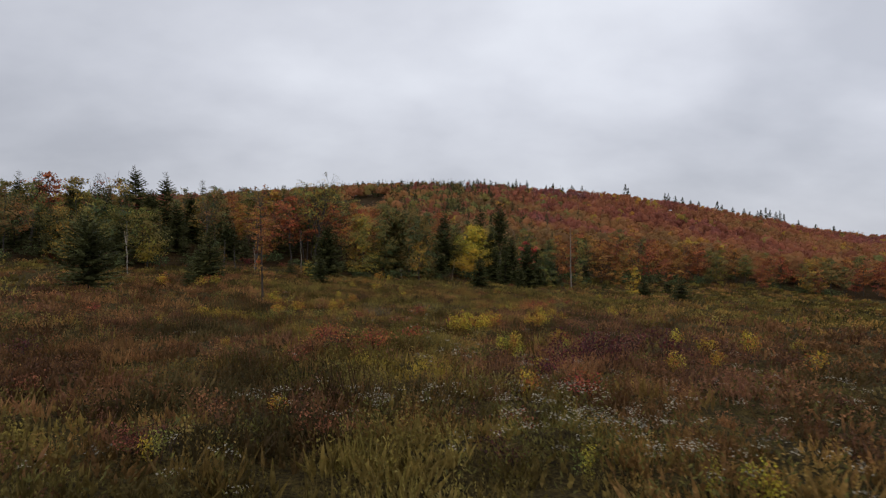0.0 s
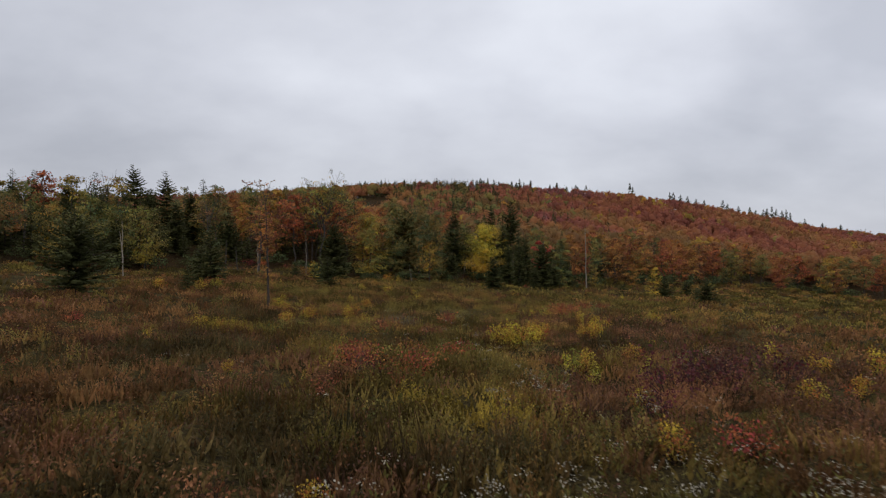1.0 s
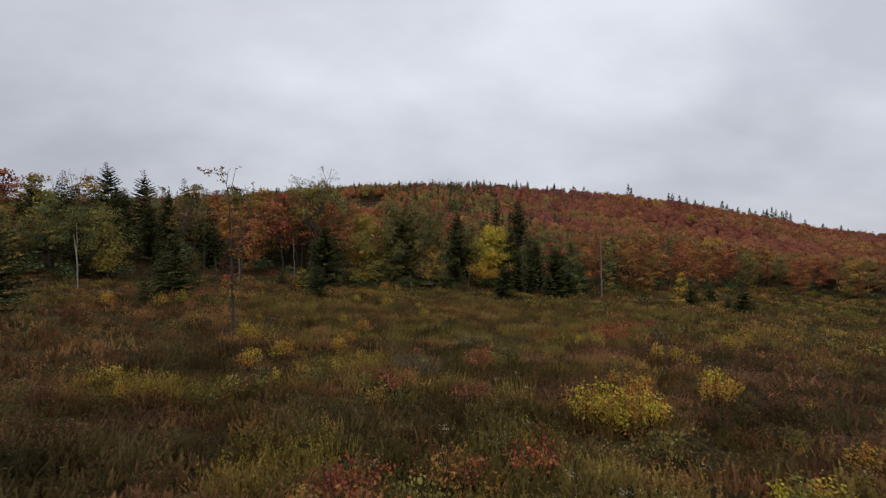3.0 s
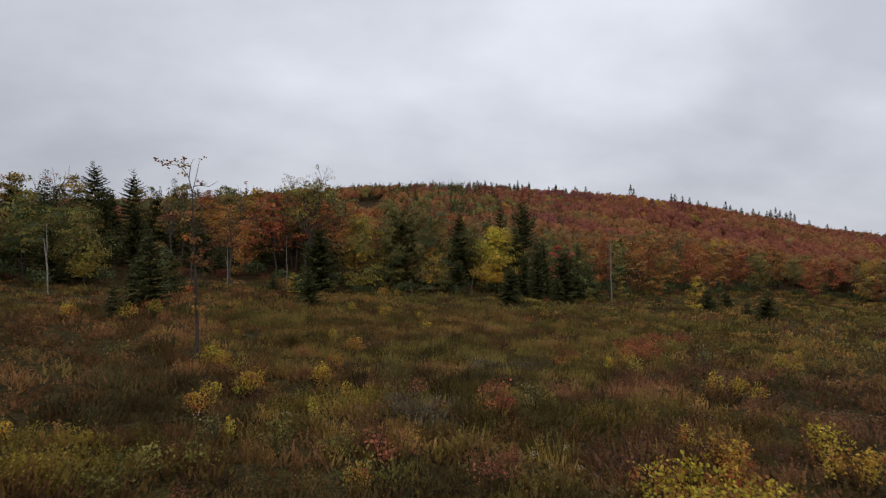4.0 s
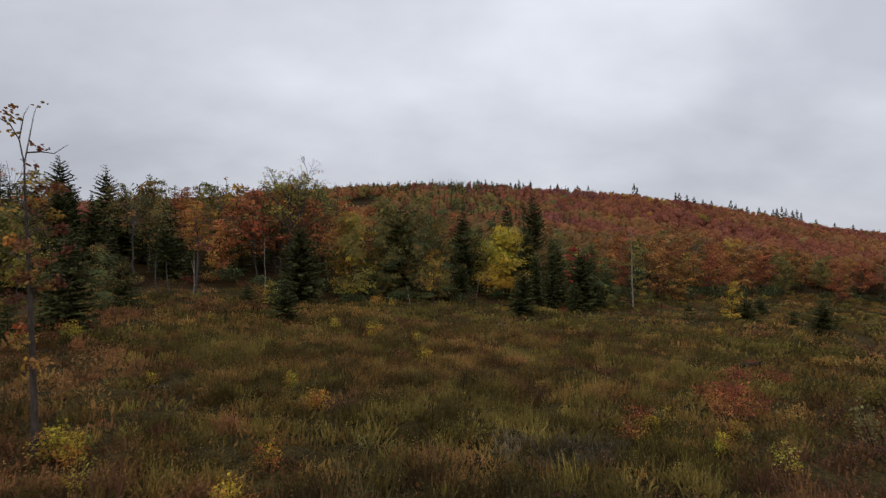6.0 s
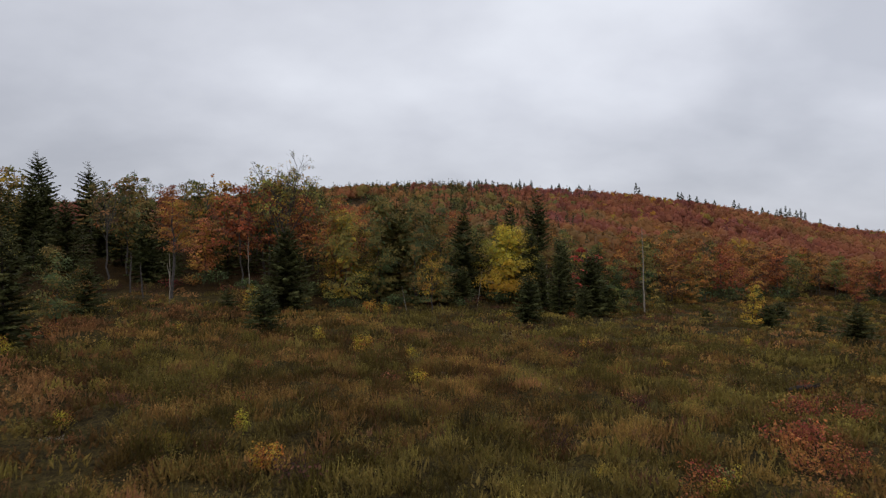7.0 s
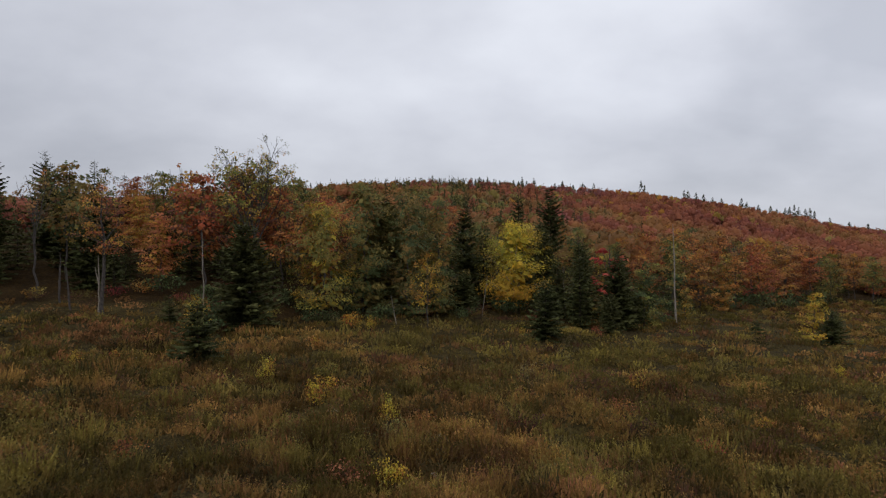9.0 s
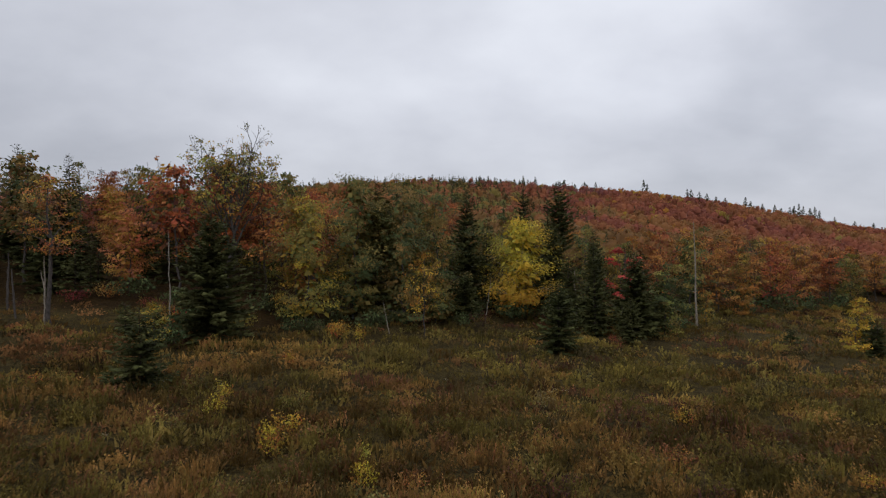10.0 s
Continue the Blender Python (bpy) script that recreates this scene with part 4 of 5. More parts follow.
        if m:
            ring, seg = np.array([1.4, 0.6, -0.5]), 5
            az = np.arange(seg) * 6.283 / seg
            ball = np.stack([np.cos(ring)[:, None] * np.cos(az), np.cos(ring)[:, None] * np.sin(az), np.sin(ring)[:, None] + 0 * az], -1).reshape(-1, 3)
            k = len(ball)
            ball = ball * (0.55 + 0.4 * rng.random((m, lobes, k, 1)))
            bv = (np.stack([x, y, z], -1)[broad][:, None] + centre[broad])[:, :, None] + ball * lob_size[broad][:, :, None, None] * (1, 1, 0.9)
            a, b = np.arange(2)[:, None] * seg, np.arange(seg)[None]
            one = np.stack([a + b, a + seg + b, a + seg + (b + 1) % seg, a + (b + 1) % seg], -1).reshape(-1, 4)
            faces.append((one[None] + (np.arange(m * lobes) * k)[:, None, None]).reshape(-1, 4) + count[0])
            body_v.append(bv.reshape(-1, 3))
            body_t.append(np.repeat((tint[broad][:, None] * bough[broad][..., None]).reshape(-1, 3), k, 0))
            count[0] += m * lobes * k
        s = rng.random((n, leaves)) ** 0.75
        ang = rng.uniform(0, 6.283, (n, leaves))
        rr = (1 - s) ** 0.75 * r[:, None] * (0.1 + 0.9 * rng.random((n, leaves)))
        cone = np.stack([np.cos(ang) * rr, np.sin(ang) * rr, h[:, None] * (0.12 + 0.86 * s)], -1)
        p = np.where(dark[:, None, None], cone, dome) + np.stack([x, y, z], -1)[:, None]
        p = p.reshape(-1, 3)
        shell = d + 0.3 * random_dirs(rng, n * leaves).reshape(n, leaves, 3)
        lie = np.cross(shell, random_dirs(rng, n * leaves).reshape(n, leaves, 3))
        out = np.where(dark[:, None, None], np.stack([0.6 * np.cos(ang), 0.6 * np.sin(ang), 0 * ang - 0.8], -1), lie).reshape(-1, 3)
        size = (leaf * (0.6 + 0.8 * rng.random((n, leaves))) * np.where(dark[:, None], (0.45 + 0.9 * (1 - s)) * (1.25 if spruces is not None else 1.0), 1.0)).ravel()
        side_v = np.cross(unit(out), np.where(np.repeat(dark, leaves)[:, None], np.stack([np.cos(ang), np.sin(ang), 0 * ang + 0.5], -1).reshape(-1, 3) + 0.5 * random_dirs(rng, len(p)), shell.reshape(-1, 3)))
        v, _ = kites(p, out, side_v, size, size * np.repeat(np.where(dark, 0.6, 0.85), leaves))
        t = np.repeat(tint, leaves, 0) * (bough[row, pick].reshape(-1, 1)) * (0.93 + 0.14 * rng.random((n * leaves, 1)))
        v_all.append(v)
        t_all.append(np.repeat(t, 4, 0))

    put(560, 150, 245, 140, 0.72)
    put(760, 240, 330, 84, 0.9)
    put(1150, 325, 460, 54, 1.15)
    put(1500, 450, 640, 36, 1.45)
    put(420, 565, 612, 36, 1.35)
    # single spruces that stand over the crest
    u = np.array([0.307, 0.312, 0.374, 0.380, 0.392, 0.404, 0.418, 0.432, 0.463, 0.471, 0.489, 0.508, 0.518, 0.531, 0.537, 0.545, 0.552, 0.562, 0.569, 0.576, 0.60, 0.63, 0.66])
    tall = np.array([15, 11, 13, 12, 9, 9, 8, 9, 12, 10, 8, 9, 8, 10, 12, 14, 13, 11, 12, 12, 8, 7, 8.0])
    put(len(u), 560, 615, 150, 1.5, (u, rng.uniform(596, 612, len(u)), (tall + 6) * rng.uniform(0.95, 1.1, len(u)), rng.uniform(4.0, 5.4, len(u))))
    u = rng.uniform(-0.4, 0.24, 52)
    put(len(u), 560, 615, 130, 1.5, (u, rng.uniform(590, 612, len(u)), 11.5 + 6 * rng.random(len(u)) ** 1.6, rng.uniform(2.8, 4.4, len(u))))
    leaf_v = np.concatenate(v_all)
    f = np.concatenate(faces + [np.arange(len(leaf_v)).reshape(-1, 4) + count[0]])
    ob = new("hill_woods", mesh_of("hill_woods", np.concatenate(body_v + [leaf_v]), f, np.concatenate(body_t + t_all).clip(0.004, 0.9), FAR_LEAF))
    tagged(ob, "distant hillside woods of red maples with dark spruces", "woods", kind="stuff")


build_far_woods()


# ---------------------------------------------------------------- meadow
def nearest_view(x, y):
    """Rough least distance from which a spot of the meadow is looked at along the way."""
    ahead = np.maximum(10.5, np.abs(x) * 1.3)
    return np.maximum(ahead, np.maximum(y - 38.6, 0.0))


def herb_protos(rng):
    """Small sets of blades and leaves, one metre high, for each kind of meadow plant."""
    def grass():
        """A soft upright tuft of fine blades."""
        n = 26
        base = np.c_[rng.normal(size=(n, 2)) * 0.26, 0.12 * rng.random(n)]
        lean = np.c_[base[:, :2] * 0.35 + rng.normal(size=(n, 2)) * 0.17, np.ones(n)]
        return base, lean, np.cross(lean, random_dirs(rng, n)), (0.45 + 0.5 * rng.random(n)) * np.exp(-1.5 * (base[:, 0] ** 2 + base[:, 1] ** 2)), 0.034 + 0.02 * rng.random(n), 0.8 + 0.35 * rng.random(n)

    def plume():
        """Leafy upright stems that end in a soft plume."""
        b, a, ln, wd, sh = [], [], [], [], []
        for _ in range(4):
            foot, lean, k = np.r_[rng.normal(size=2) * 0.22, 0], np.r_[rng.normal(size=2) * 0.17, 1] * (0.65 + 0.4 * rng.random()), 7
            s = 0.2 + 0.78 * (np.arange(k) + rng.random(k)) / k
            b.append(foot + lean * s[:, None])
            a.append(np.c_[rng.normal(size=(k, 2)) * 0.55, 0.75 + 0.4 * rng.random(k)])
            ln.append(0.2 * (1.25 - 0.6 * s))
            wd.append(0.075 * (1.1 - 0.3 * s))
            # leaves are darker at the stem's foot and lighter towards its top
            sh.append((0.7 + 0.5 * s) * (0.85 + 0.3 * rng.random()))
        b, a = np.concatenate(b), np.concatenate(a)
        return b, a, np.cross(a, random_dirs(rng, len(b))), np.concatenate(ln), np.concatenate(wd), np.concatenate(sh)

    def brush():
        """A low rounded mass of small leaves."""
        n = 32
        b = np.c_[rng.normal(size=(n, 2)).clip(-1.8, 1.8) * 0.3, rng.random(n) ** 0.7]
        b[:, 2] *= np.exp(-(b[:, 0] ** 2 + b[:, 1] ** 2) * 2.0)
        out = np.c_[b[:, :2] * 1.6, 0.7 + 0 * b[:, 0]]
        normal = unit(out + 0.7 * random_dirs(rng, n))
        a = np.cross(normal, random_dirs(rng, n))
        return b, a, np.cross(a, normal), 0.11 + 0.06 * rng.random(n), 0.075 + 0.03 * rng.random(n), 0.7 + 0.45 * rng.random(n)

    return {"grass": [grass() for _ in range(6)], "plume": [plume() for _ in range(8)], "brush": [brush() for _ in range(8)]}


STRAW = ((0.19, 0.105, 0.045), (0.175, 0.095, 0.042), (0.2, 0.098, 0.046), (0.15, 0.085, 0.038))
SEDGE = ((0.192, 0.130, 0.040), (0.205, 0.130, 0.041), (0.170, 0.122, 0.036), (0.215, 0.126, 0.045))
FRESH = ((0.14, 0.122, 0.033), (0.16, 0.136, 0.035), (0.122, 0.106, 0.033))
YELLOWISH = ((0.24, 0.19, 0.03), (0.21, 0.17, 0.03), (0.18, 0.145, 0.028))
DEEP = ((0.060, 0.056, 0.024), (0.07, 0.064, 0.026), (0.085, 0.06, 0.026))
BROWN = ((0.165, 0.08, 0.045), (0.14, 0.07, 0.045), (0.18, 0.094, 0.046), (0.115, 0.06, 0.042))
SILVER = ((0.15, 0.14, 0.10), (0.18, 0.165, 0.12), (0.12, 0.115, 0.08))

# patches of one growth: x, y, radius, kind
PATCHES = [(3.0, -13.0, 2.5, "fresh"), (0.3, -11.0, 1.6, "deep"), (9.0, -12.0, 2.2, "sedge"), (2.4, -6.5, 1.5, "deep"), (6.5, 0.2, 2.0, "brown"), (-4.0, 0.8, 3.2, "brown"), (-8.0, -2.0, 3.0, "straw"), (-2.4, -4.6, 1.3, "deep"), (-0.9, -5.0, 1.2, "deep"), (-2.6, -8.0, 1.4, "deep"), (-1.6, -7.0, 1.0, "deep"), (2.6, -2.2, 1.8, "yellowish"), (0.8, -4.6, 1.6, "fresh"), (9.5, 2.0, 2.4, "brown"), (12.5, 4.0, 3.2, "brown"), (6.5, -2.0, 2.2, "brown"),
           (-4.4, 20.5, 1.5, "yellowish"), (-2.2, 22.2, 1.6, "yellowish"), (-0.3, 20.0, 1.8, "silver"), (-9.5, 14.0, 3.0, "yellowish"), (-1.0, 10.5, 2.5, "deep"), (3.0, 31.0, 2.0, "silver"),
           (-14.0, 20.0, 5.0, "straw"), (-10.5, 20.5, 2.6, "deep"), (-12.5, 23.5, 1.8, "deep"), (-7.0, 19.0, 1.6, "deep"), (-24.0, 40.0, 9.0, "straw"), (-32.0, 60.0, 8.0, "straw"), (6.0, 14.0, 3.0, "brown"), (-1.5, 26.5, 2.4, "deep"), (14.0, 20.0, 4.0, "brown"), (6.0, 24.5, 2.2, "brown"), (9.5, 26.5, 2.6, "brown"), (2.5, 26.0, 1.6, "deep"), (6.5, 28.5, 1.8, "fresh"), (13.0, 30.0, 2.5, "brown"),
           (30.0, 50.0, 8.0, "sedge"), (-20.0, 10.0, 6.0, "straw"), (-12.0, 78.0, 6.0, "sedge"), (-26.0, 78.0, 6.0, "straw"), (1.0, 36.0, 3.0, "fresh")]


def build_meadow():
    rng = np.random.default_rng(3)
    protos = herb_protos(rng)
    n = 21500
    # spots thinned with the distance from which they are seen
    x = rng.uniform(-1, 1, n * 7)
    x = np.sign(x) * np.abs(x) ** 1.8 * 125
    y = rng.uniform(-16, 176, len(x))
    pdf = np.maximum(np.abs(x) / 125, 1e-3) ** (1 / 1.8 - 1)
    d = nearest_view(x, y)
    want = (10.5 / np.minimum(d, 55)) ** 1.85 / pdf * np.where((y > 42) & (y < 85) & (np.abs(x) < 32), 2.3, 1.0)
    # plants crowd on the hummocks and leave the hollows open
    crowd = soft_noise(x, y, 1.5, 5) * 0.6 + soft_noise(x, y, 0.9, 73) * 0.4
    keep = rng.random(len(x)) < want / np.quantile(want, 0.98) * (0.8 + 0.4 * np.clip((crowd - 0.3) / 0.35, 0, 1)) / 1.1
    keep &= (y < wood_edge(x) + np.where(x > 30, 9, 3)) & (np.abs(x) < 0.80 * (y + 24) + 6)
    x, y = x[keep][:n // 2], y[keep][:n // 2]
    clumps = len(x)
    d = nearest_view(x, y)
    grow = (d / 13.5) ** 0.85
    a, b, c = soft_noise(x, y, 7, 31), soft_noise(x, y, 2.3, 32), soft_noise(x, y, 16, 33)
    kind = np.full(clumps, "sedge", dtype="<U10")
    mixv = 0.5 * a + 0.35 * b + 0.15 * rng.random(clumps)
    kind[mixv < 0.40] = "brown"
    kind[(mixv > 0.52) & (c > 0.45)] = "fresh"
    kind[(mixv > 0.44) & (c < 0.42)] = "straw"
    kind[(b > 0.86) & (y < 40) & (y > -8)] = "yellowish"
    kind[(a < 0.28) & (b > 0.55)] = "deep"
    n = clumps
    stray = rng.random(n)
    kind[stray < 0.07] = "straw"
    kind[(stray > 0.10) & (stray < 0.15)] = "brown"
    kind[(stray > 0.18) & (stray < 0.24)] = "fresh"
    kind[(x < -12) & (rng.random(n) < 0.5)] = "straw"
    far_on = y > 30
    kind[far_on & (rng.random(n) < 0.72) & np.isin(kind, ("brown", "straw", "deep"))] = "sedge"
    kind[far_on & (kind == "sedge") & (soft_noise(x, y, 1.9, 75) > 0.58)] = "fresh"
    kind[far_on & (rng.random(n) < 0.06)] = "deep"
    for px, py, pr, what in PATCHES:
        inside = np.hypot(x - px, y - py) < pr * (0.75 + 0.5 * soft_noise(x, y, 1.2, 40))
        kind[inside & (rng.random(n) < 0.85)] = what
    looks = {"sedge": (SEDGE, ("brush", "plume", "plume", "grass"), 0.58), "brown": (BROWN, ("brush", "brush", "plume", "grass"), 0.62), "fresh": (FRESH, ("plume", "brush", "plume", "grass"), 0.64), "straw": (STRAW, ("plume", "grass", "plume", "brush"), 0.54),
             "yellowish": (YELLOWISH, ("plume", "brush"), 0.6), "deep": (DEEP, ("brush", "plume", "grass"), 0.76), "silver": (SILVER, ("plume", "brush"), 0.6)}
    # every clump: two plants of one growth
    of = np.repeat(np.arange(clumps), 2)
    n = len(of)
    middle = np.arange(n) % 2 == 0
    off = rng.normal(size=(n, 2)) * (0.17 * np.clip(grow[of], 1.0, 3.0))[:, None] * np.where(middle, 0.2, 1.0)[:, None]
    x, y, kind, grow = x[of] + off[:, 0], y[of] + off[:, 1], kind[of], grow[of]
    vigour = (0.28 + 0.4 * rng.random(clumps) + 1.05 * soft_noise(x, y, 1.5, 71)[::2])[of] * np.where(middle, 1.15, 0.85)
    swell = 0.62 * soft_noise(x, y, 0.95, 72)[::2] + 0.38 * soft_noise(x, y, 2.8, 74)[::2]
    tone = ((0.5 + 1.4 * np.clip((swell - 0.2) / 0.6, 0, 1) ** 1.4) * (0.8 + 0.4 * rng.random(clumps)))[of]
    v_all, t_all = [], []
    z = ground_z(x, y)
    for what, (pal, forms, high) in looks.items():
        idx_all = np.flatnonzero(kind == what)
        form_of = rng.integers(0, len(forms), len(idx_all))
        # the growth turns to plain tussocks of grass farther down the slope
        plain = rng.random(len(idx_all)) < np.clip((y[idx_all] - 60) / 60, 0, 0.25)
        if "grass" in forms and "brush" in forms:
            near = (form_of == forms.index("grass")) & (rng.random(len(idx_all)) < np.where(y[idx_all] < 14, 0.75, 0.3))
            form_of[near] = forms.index("brush")
        if "grass" in forms:
            form_of[plain] = forms.index("grass")
        for fi, form in enumerate(forms):
            for pi, proto in enumerate(protos[form]):
                idx = idx_all[(form_of == fi)]
                idx = idx[pi::len(protos[form])]
                if not len(idx):
                    continue
                base, along, side, ln, wd, sh = proto
                m, k = len(idx), len(base)
                g = grow[idx][:, None]
                hgt = (high * vigour[idx] * (0.85 + 0.3 * rng.random(m)))[:, None]
                ang = rng.uniform(0, 6.283, m)
                cs, sn = np.cos(ang)[:, None], np.sin(ang)[:, None]

                def turned(q):
                    return np.stack([q[None, :, 0] * cs - q[None, :, 1] * sn, q[None, :, 0] * sn + q[None, :, 1] * cs, np.broadcast_to(q[None, :, 2], (m, k))], -1)

                spread = np.clip(g, 1.0, 3.0)
                b3 = turned(base) * np.stack([hgt * spread, hgt * spread, hgt + 0 * g], -1)
                b3 += np.stack([x[idx], y[idx], z[idx]], -1)[:, None]
                tall = form == "grass"
                leafy = hgt if tall else np.minimum(hgt, 0.55)
                length = ln[None] * leafy * (1.0 if tall else 1.0 * g)
                width = wd[None] * leafy * g
                v, _ = kites(b3.reshape(-1, 3), turned(along).reshape(-1, 3), turned(side).reshape(-1, 3), length.ravel(), width.ravel())
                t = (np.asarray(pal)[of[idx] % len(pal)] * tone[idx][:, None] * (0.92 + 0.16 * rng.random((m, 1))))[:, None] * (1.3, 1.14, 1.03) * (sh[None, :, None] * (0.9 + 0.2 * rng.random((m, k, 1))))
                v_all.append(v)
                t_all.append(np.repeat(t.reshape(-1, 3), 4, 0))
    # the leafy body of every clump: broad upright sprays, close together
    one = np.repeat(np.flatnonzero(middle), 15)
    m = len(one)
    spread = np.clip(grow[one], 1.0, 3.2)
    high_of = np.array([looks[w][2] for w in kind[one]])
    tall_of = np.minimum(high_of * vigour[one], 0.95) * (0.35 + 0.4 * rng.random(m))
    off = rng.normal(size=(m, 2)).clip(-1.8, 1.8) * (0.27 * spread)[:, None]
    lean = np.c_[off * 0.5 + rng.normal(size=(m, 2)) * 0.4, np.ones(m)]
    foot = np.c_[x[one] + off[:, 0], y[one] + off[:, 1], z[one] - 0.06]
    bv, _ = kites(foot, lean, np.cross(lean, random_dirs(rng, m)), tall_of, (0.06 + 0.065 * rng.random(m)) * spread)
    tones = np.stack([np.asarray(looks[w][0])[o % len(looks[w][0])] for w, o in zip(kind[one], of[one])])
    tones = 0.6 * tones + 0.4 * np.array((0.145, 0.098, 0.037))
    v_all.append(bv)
    # about 0.87 of the outer leaves' multiplier: inner shade painted into the tint
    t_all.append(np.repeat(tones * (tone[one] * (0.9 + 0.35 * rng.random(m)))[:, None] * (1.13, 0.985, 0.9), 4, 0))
    v, t = np.concatenate(v_all), np.concatenate(t_all).clip(0.004, 0.9)
    ob = new("meadow_growth", mesh_of("meadow_growth", v, np.arange(len(v)).reshape(-1, 4), t, HERB))
    tagged(ob, "rank autumn meadow of brown grass, sedge and goldenrod", "grass", kind="stuff")


build_meadow()


def build_asters():
    """White flat-topped flower heads on leafy stems, in drifts."""
    rng = np.random.default_rng(9)
    n = 19000
    x, y = rng.uniform(-24, 30, n), rng.uniform(-15, 75, n)
    x[::2], y[::2] = rng.uniform(-9, 15, len(x[::2])), rng.uniform(-15, 5, len(x[::2]))
    drift = soft_noise(x, y, 5, 61) * 0.6 + soft_noise(x, y, 1.6, 62) * 0.4
    drifts = [(-0.8, -13.9, 0.60, 0.58), (-0.2, -13.9, 0.60, 0.50), (0.3, -13.7, 0.50, 0.42), (0.6, -10.5, 0.50, 0.42), (2.0, -9.9, 0.50, 0.42), (2.8, -9.9, 0.50, 0.38), (5.9, -11.3, 0.60, 0.68), (6.6, -11.4, 0.60, 0.68), (7.0, -11.9, 0.60, 0.68), (5.5, -12.5, 0.60, 0.50), (4.4, -12.5, 0.50, 0.42), (7.5, -12.9, 0.60, 0.50), (9.4, -12.6, 0.50, 0.42), (4.3, -1.8, 0.50, 0.42), (10.2, -10.3, 0.50, 0.38), (4.6, -9.2, 0.50, 0.38), (13.5, -7.4, 0.50, 0.34), (7.9, -10.2, 0.50, 0.34), (6.0, -4.4, 0.50, 0.42), (13.0, -6.5, 2.40, 0.07), (9.0, -10.0, 2.40, 0.07), (-4.0, -12.5, 1.00, 0.24), (4.1, 44.8, 0.90, 0.42), (3.4, 10.0, 1.00, 0.18), (8.0, 16.0, 1.60, 0.09), (4.2, 0.0, 0.50, 0.55), (3.9, -1.7, 0.60, 0.60), (4.9, -0.1, 0.40, 0.40), (1.9, 9.9, 0.80, 0.30), (2.8, 2.4, 0.60, 0.35), (10.7, 3.7, 0.50, 0.35), (1.0, 37.2, 0.50, 0.50), (2.2, 38.2, 0.50, 0.50), (3.8, 44.0, 0.50, 0.40), (-11.4, 35.4, 0.50, 0.40), (16.4, 52.3, 0.50, 0.35), (1.0, 35.6, 0.70, 0.35), (1.4, 12.3, 0.35, 0.90), (1.7, 11.7, 0.40, 0.90), (2.2, 11.7, 0.35, 0.70), (-3.2, 11.8, 0.50, 0.50), (-2.6, 12.0, 0.40, 0.50), (-0.9, 18.1, 0.50, 0.40), (2.4, 11.0, 0.50, 0.50)]
    bed = sum(w * np.exp(-((x - cx) ** 2 + (y - cy) ** 2) / (2 * r * r)) for cx, cy, r, w in drifts)
    chance = 0.75 * bed * np.clip((drift - 0.25) * 3.0, 0.15, 1) + 0.010 * (drift > 0.6)
    keep = rng.random(n) < chance
    x, y = x[keep], y[keep]
    m, k = len(x), 16
    z = ground_z(x, y) + rng.uniform(0.7, 1.1, m)
    c = np.stack([x, y, z], -1)[:, None] + rng.normal(size=(m, k, 3)) * (0.08, 0.08, 0.025)
    a = random_dirs(rng, m * k) * (1, 1, 0.35)
    size = 0.03 * (0.7 + 0.7 * rng.random(m * k))
    v, _ = kites(c.reshape(-1, 3), a, np.cross(unit(a), (0, 0, 1.0) + 0.4 * rng.normal(size=(m * k, 3))), size, size)
    t = np.repeat(np.asarray([(0.52, 0.46, 0.35)]) * (0.5 + 0.6 * rng.random((m, 1))), k, 0)
    ks = 10
    foot = np.stack([x, y, z - 0.75], -1)[:, None] + np.stack([rng.normal(size=(m, ks)) * 0.08, rng.normal(size=(m, ks)) * 0.08, 0.65 * rng.random((m, ks))], -1)
    al = np.stack([rng.normal(size=(m, ks)), rng.normal(size=(m, ks)), 0.8 + rng.random((m, ks))], -1).reshape(-1, 3)
    v2, _ = kites(foot.reshape(-1, 3), al, np.cross(unit(al), random_dirs(rng, m * ks)), 0.13, 0.04)
    t2 = pick_tints(rng, m * ks, FRESH)
    v, t = np.concatenate([v, v2]), np.concatenate([np.repeat(t, 4, 0), np.repeat(t2, 4, 0)])
    ob = new("white_asters", mesh_of("white_asters", v, np.arange(len(v)).reshape(-1, 4), t.clip(0.004, 0.9), HERB))
    tagged(ob, "drifts of small white asters on leafy stems in the meadow", "flowers", kind="stuff")


build_asters()


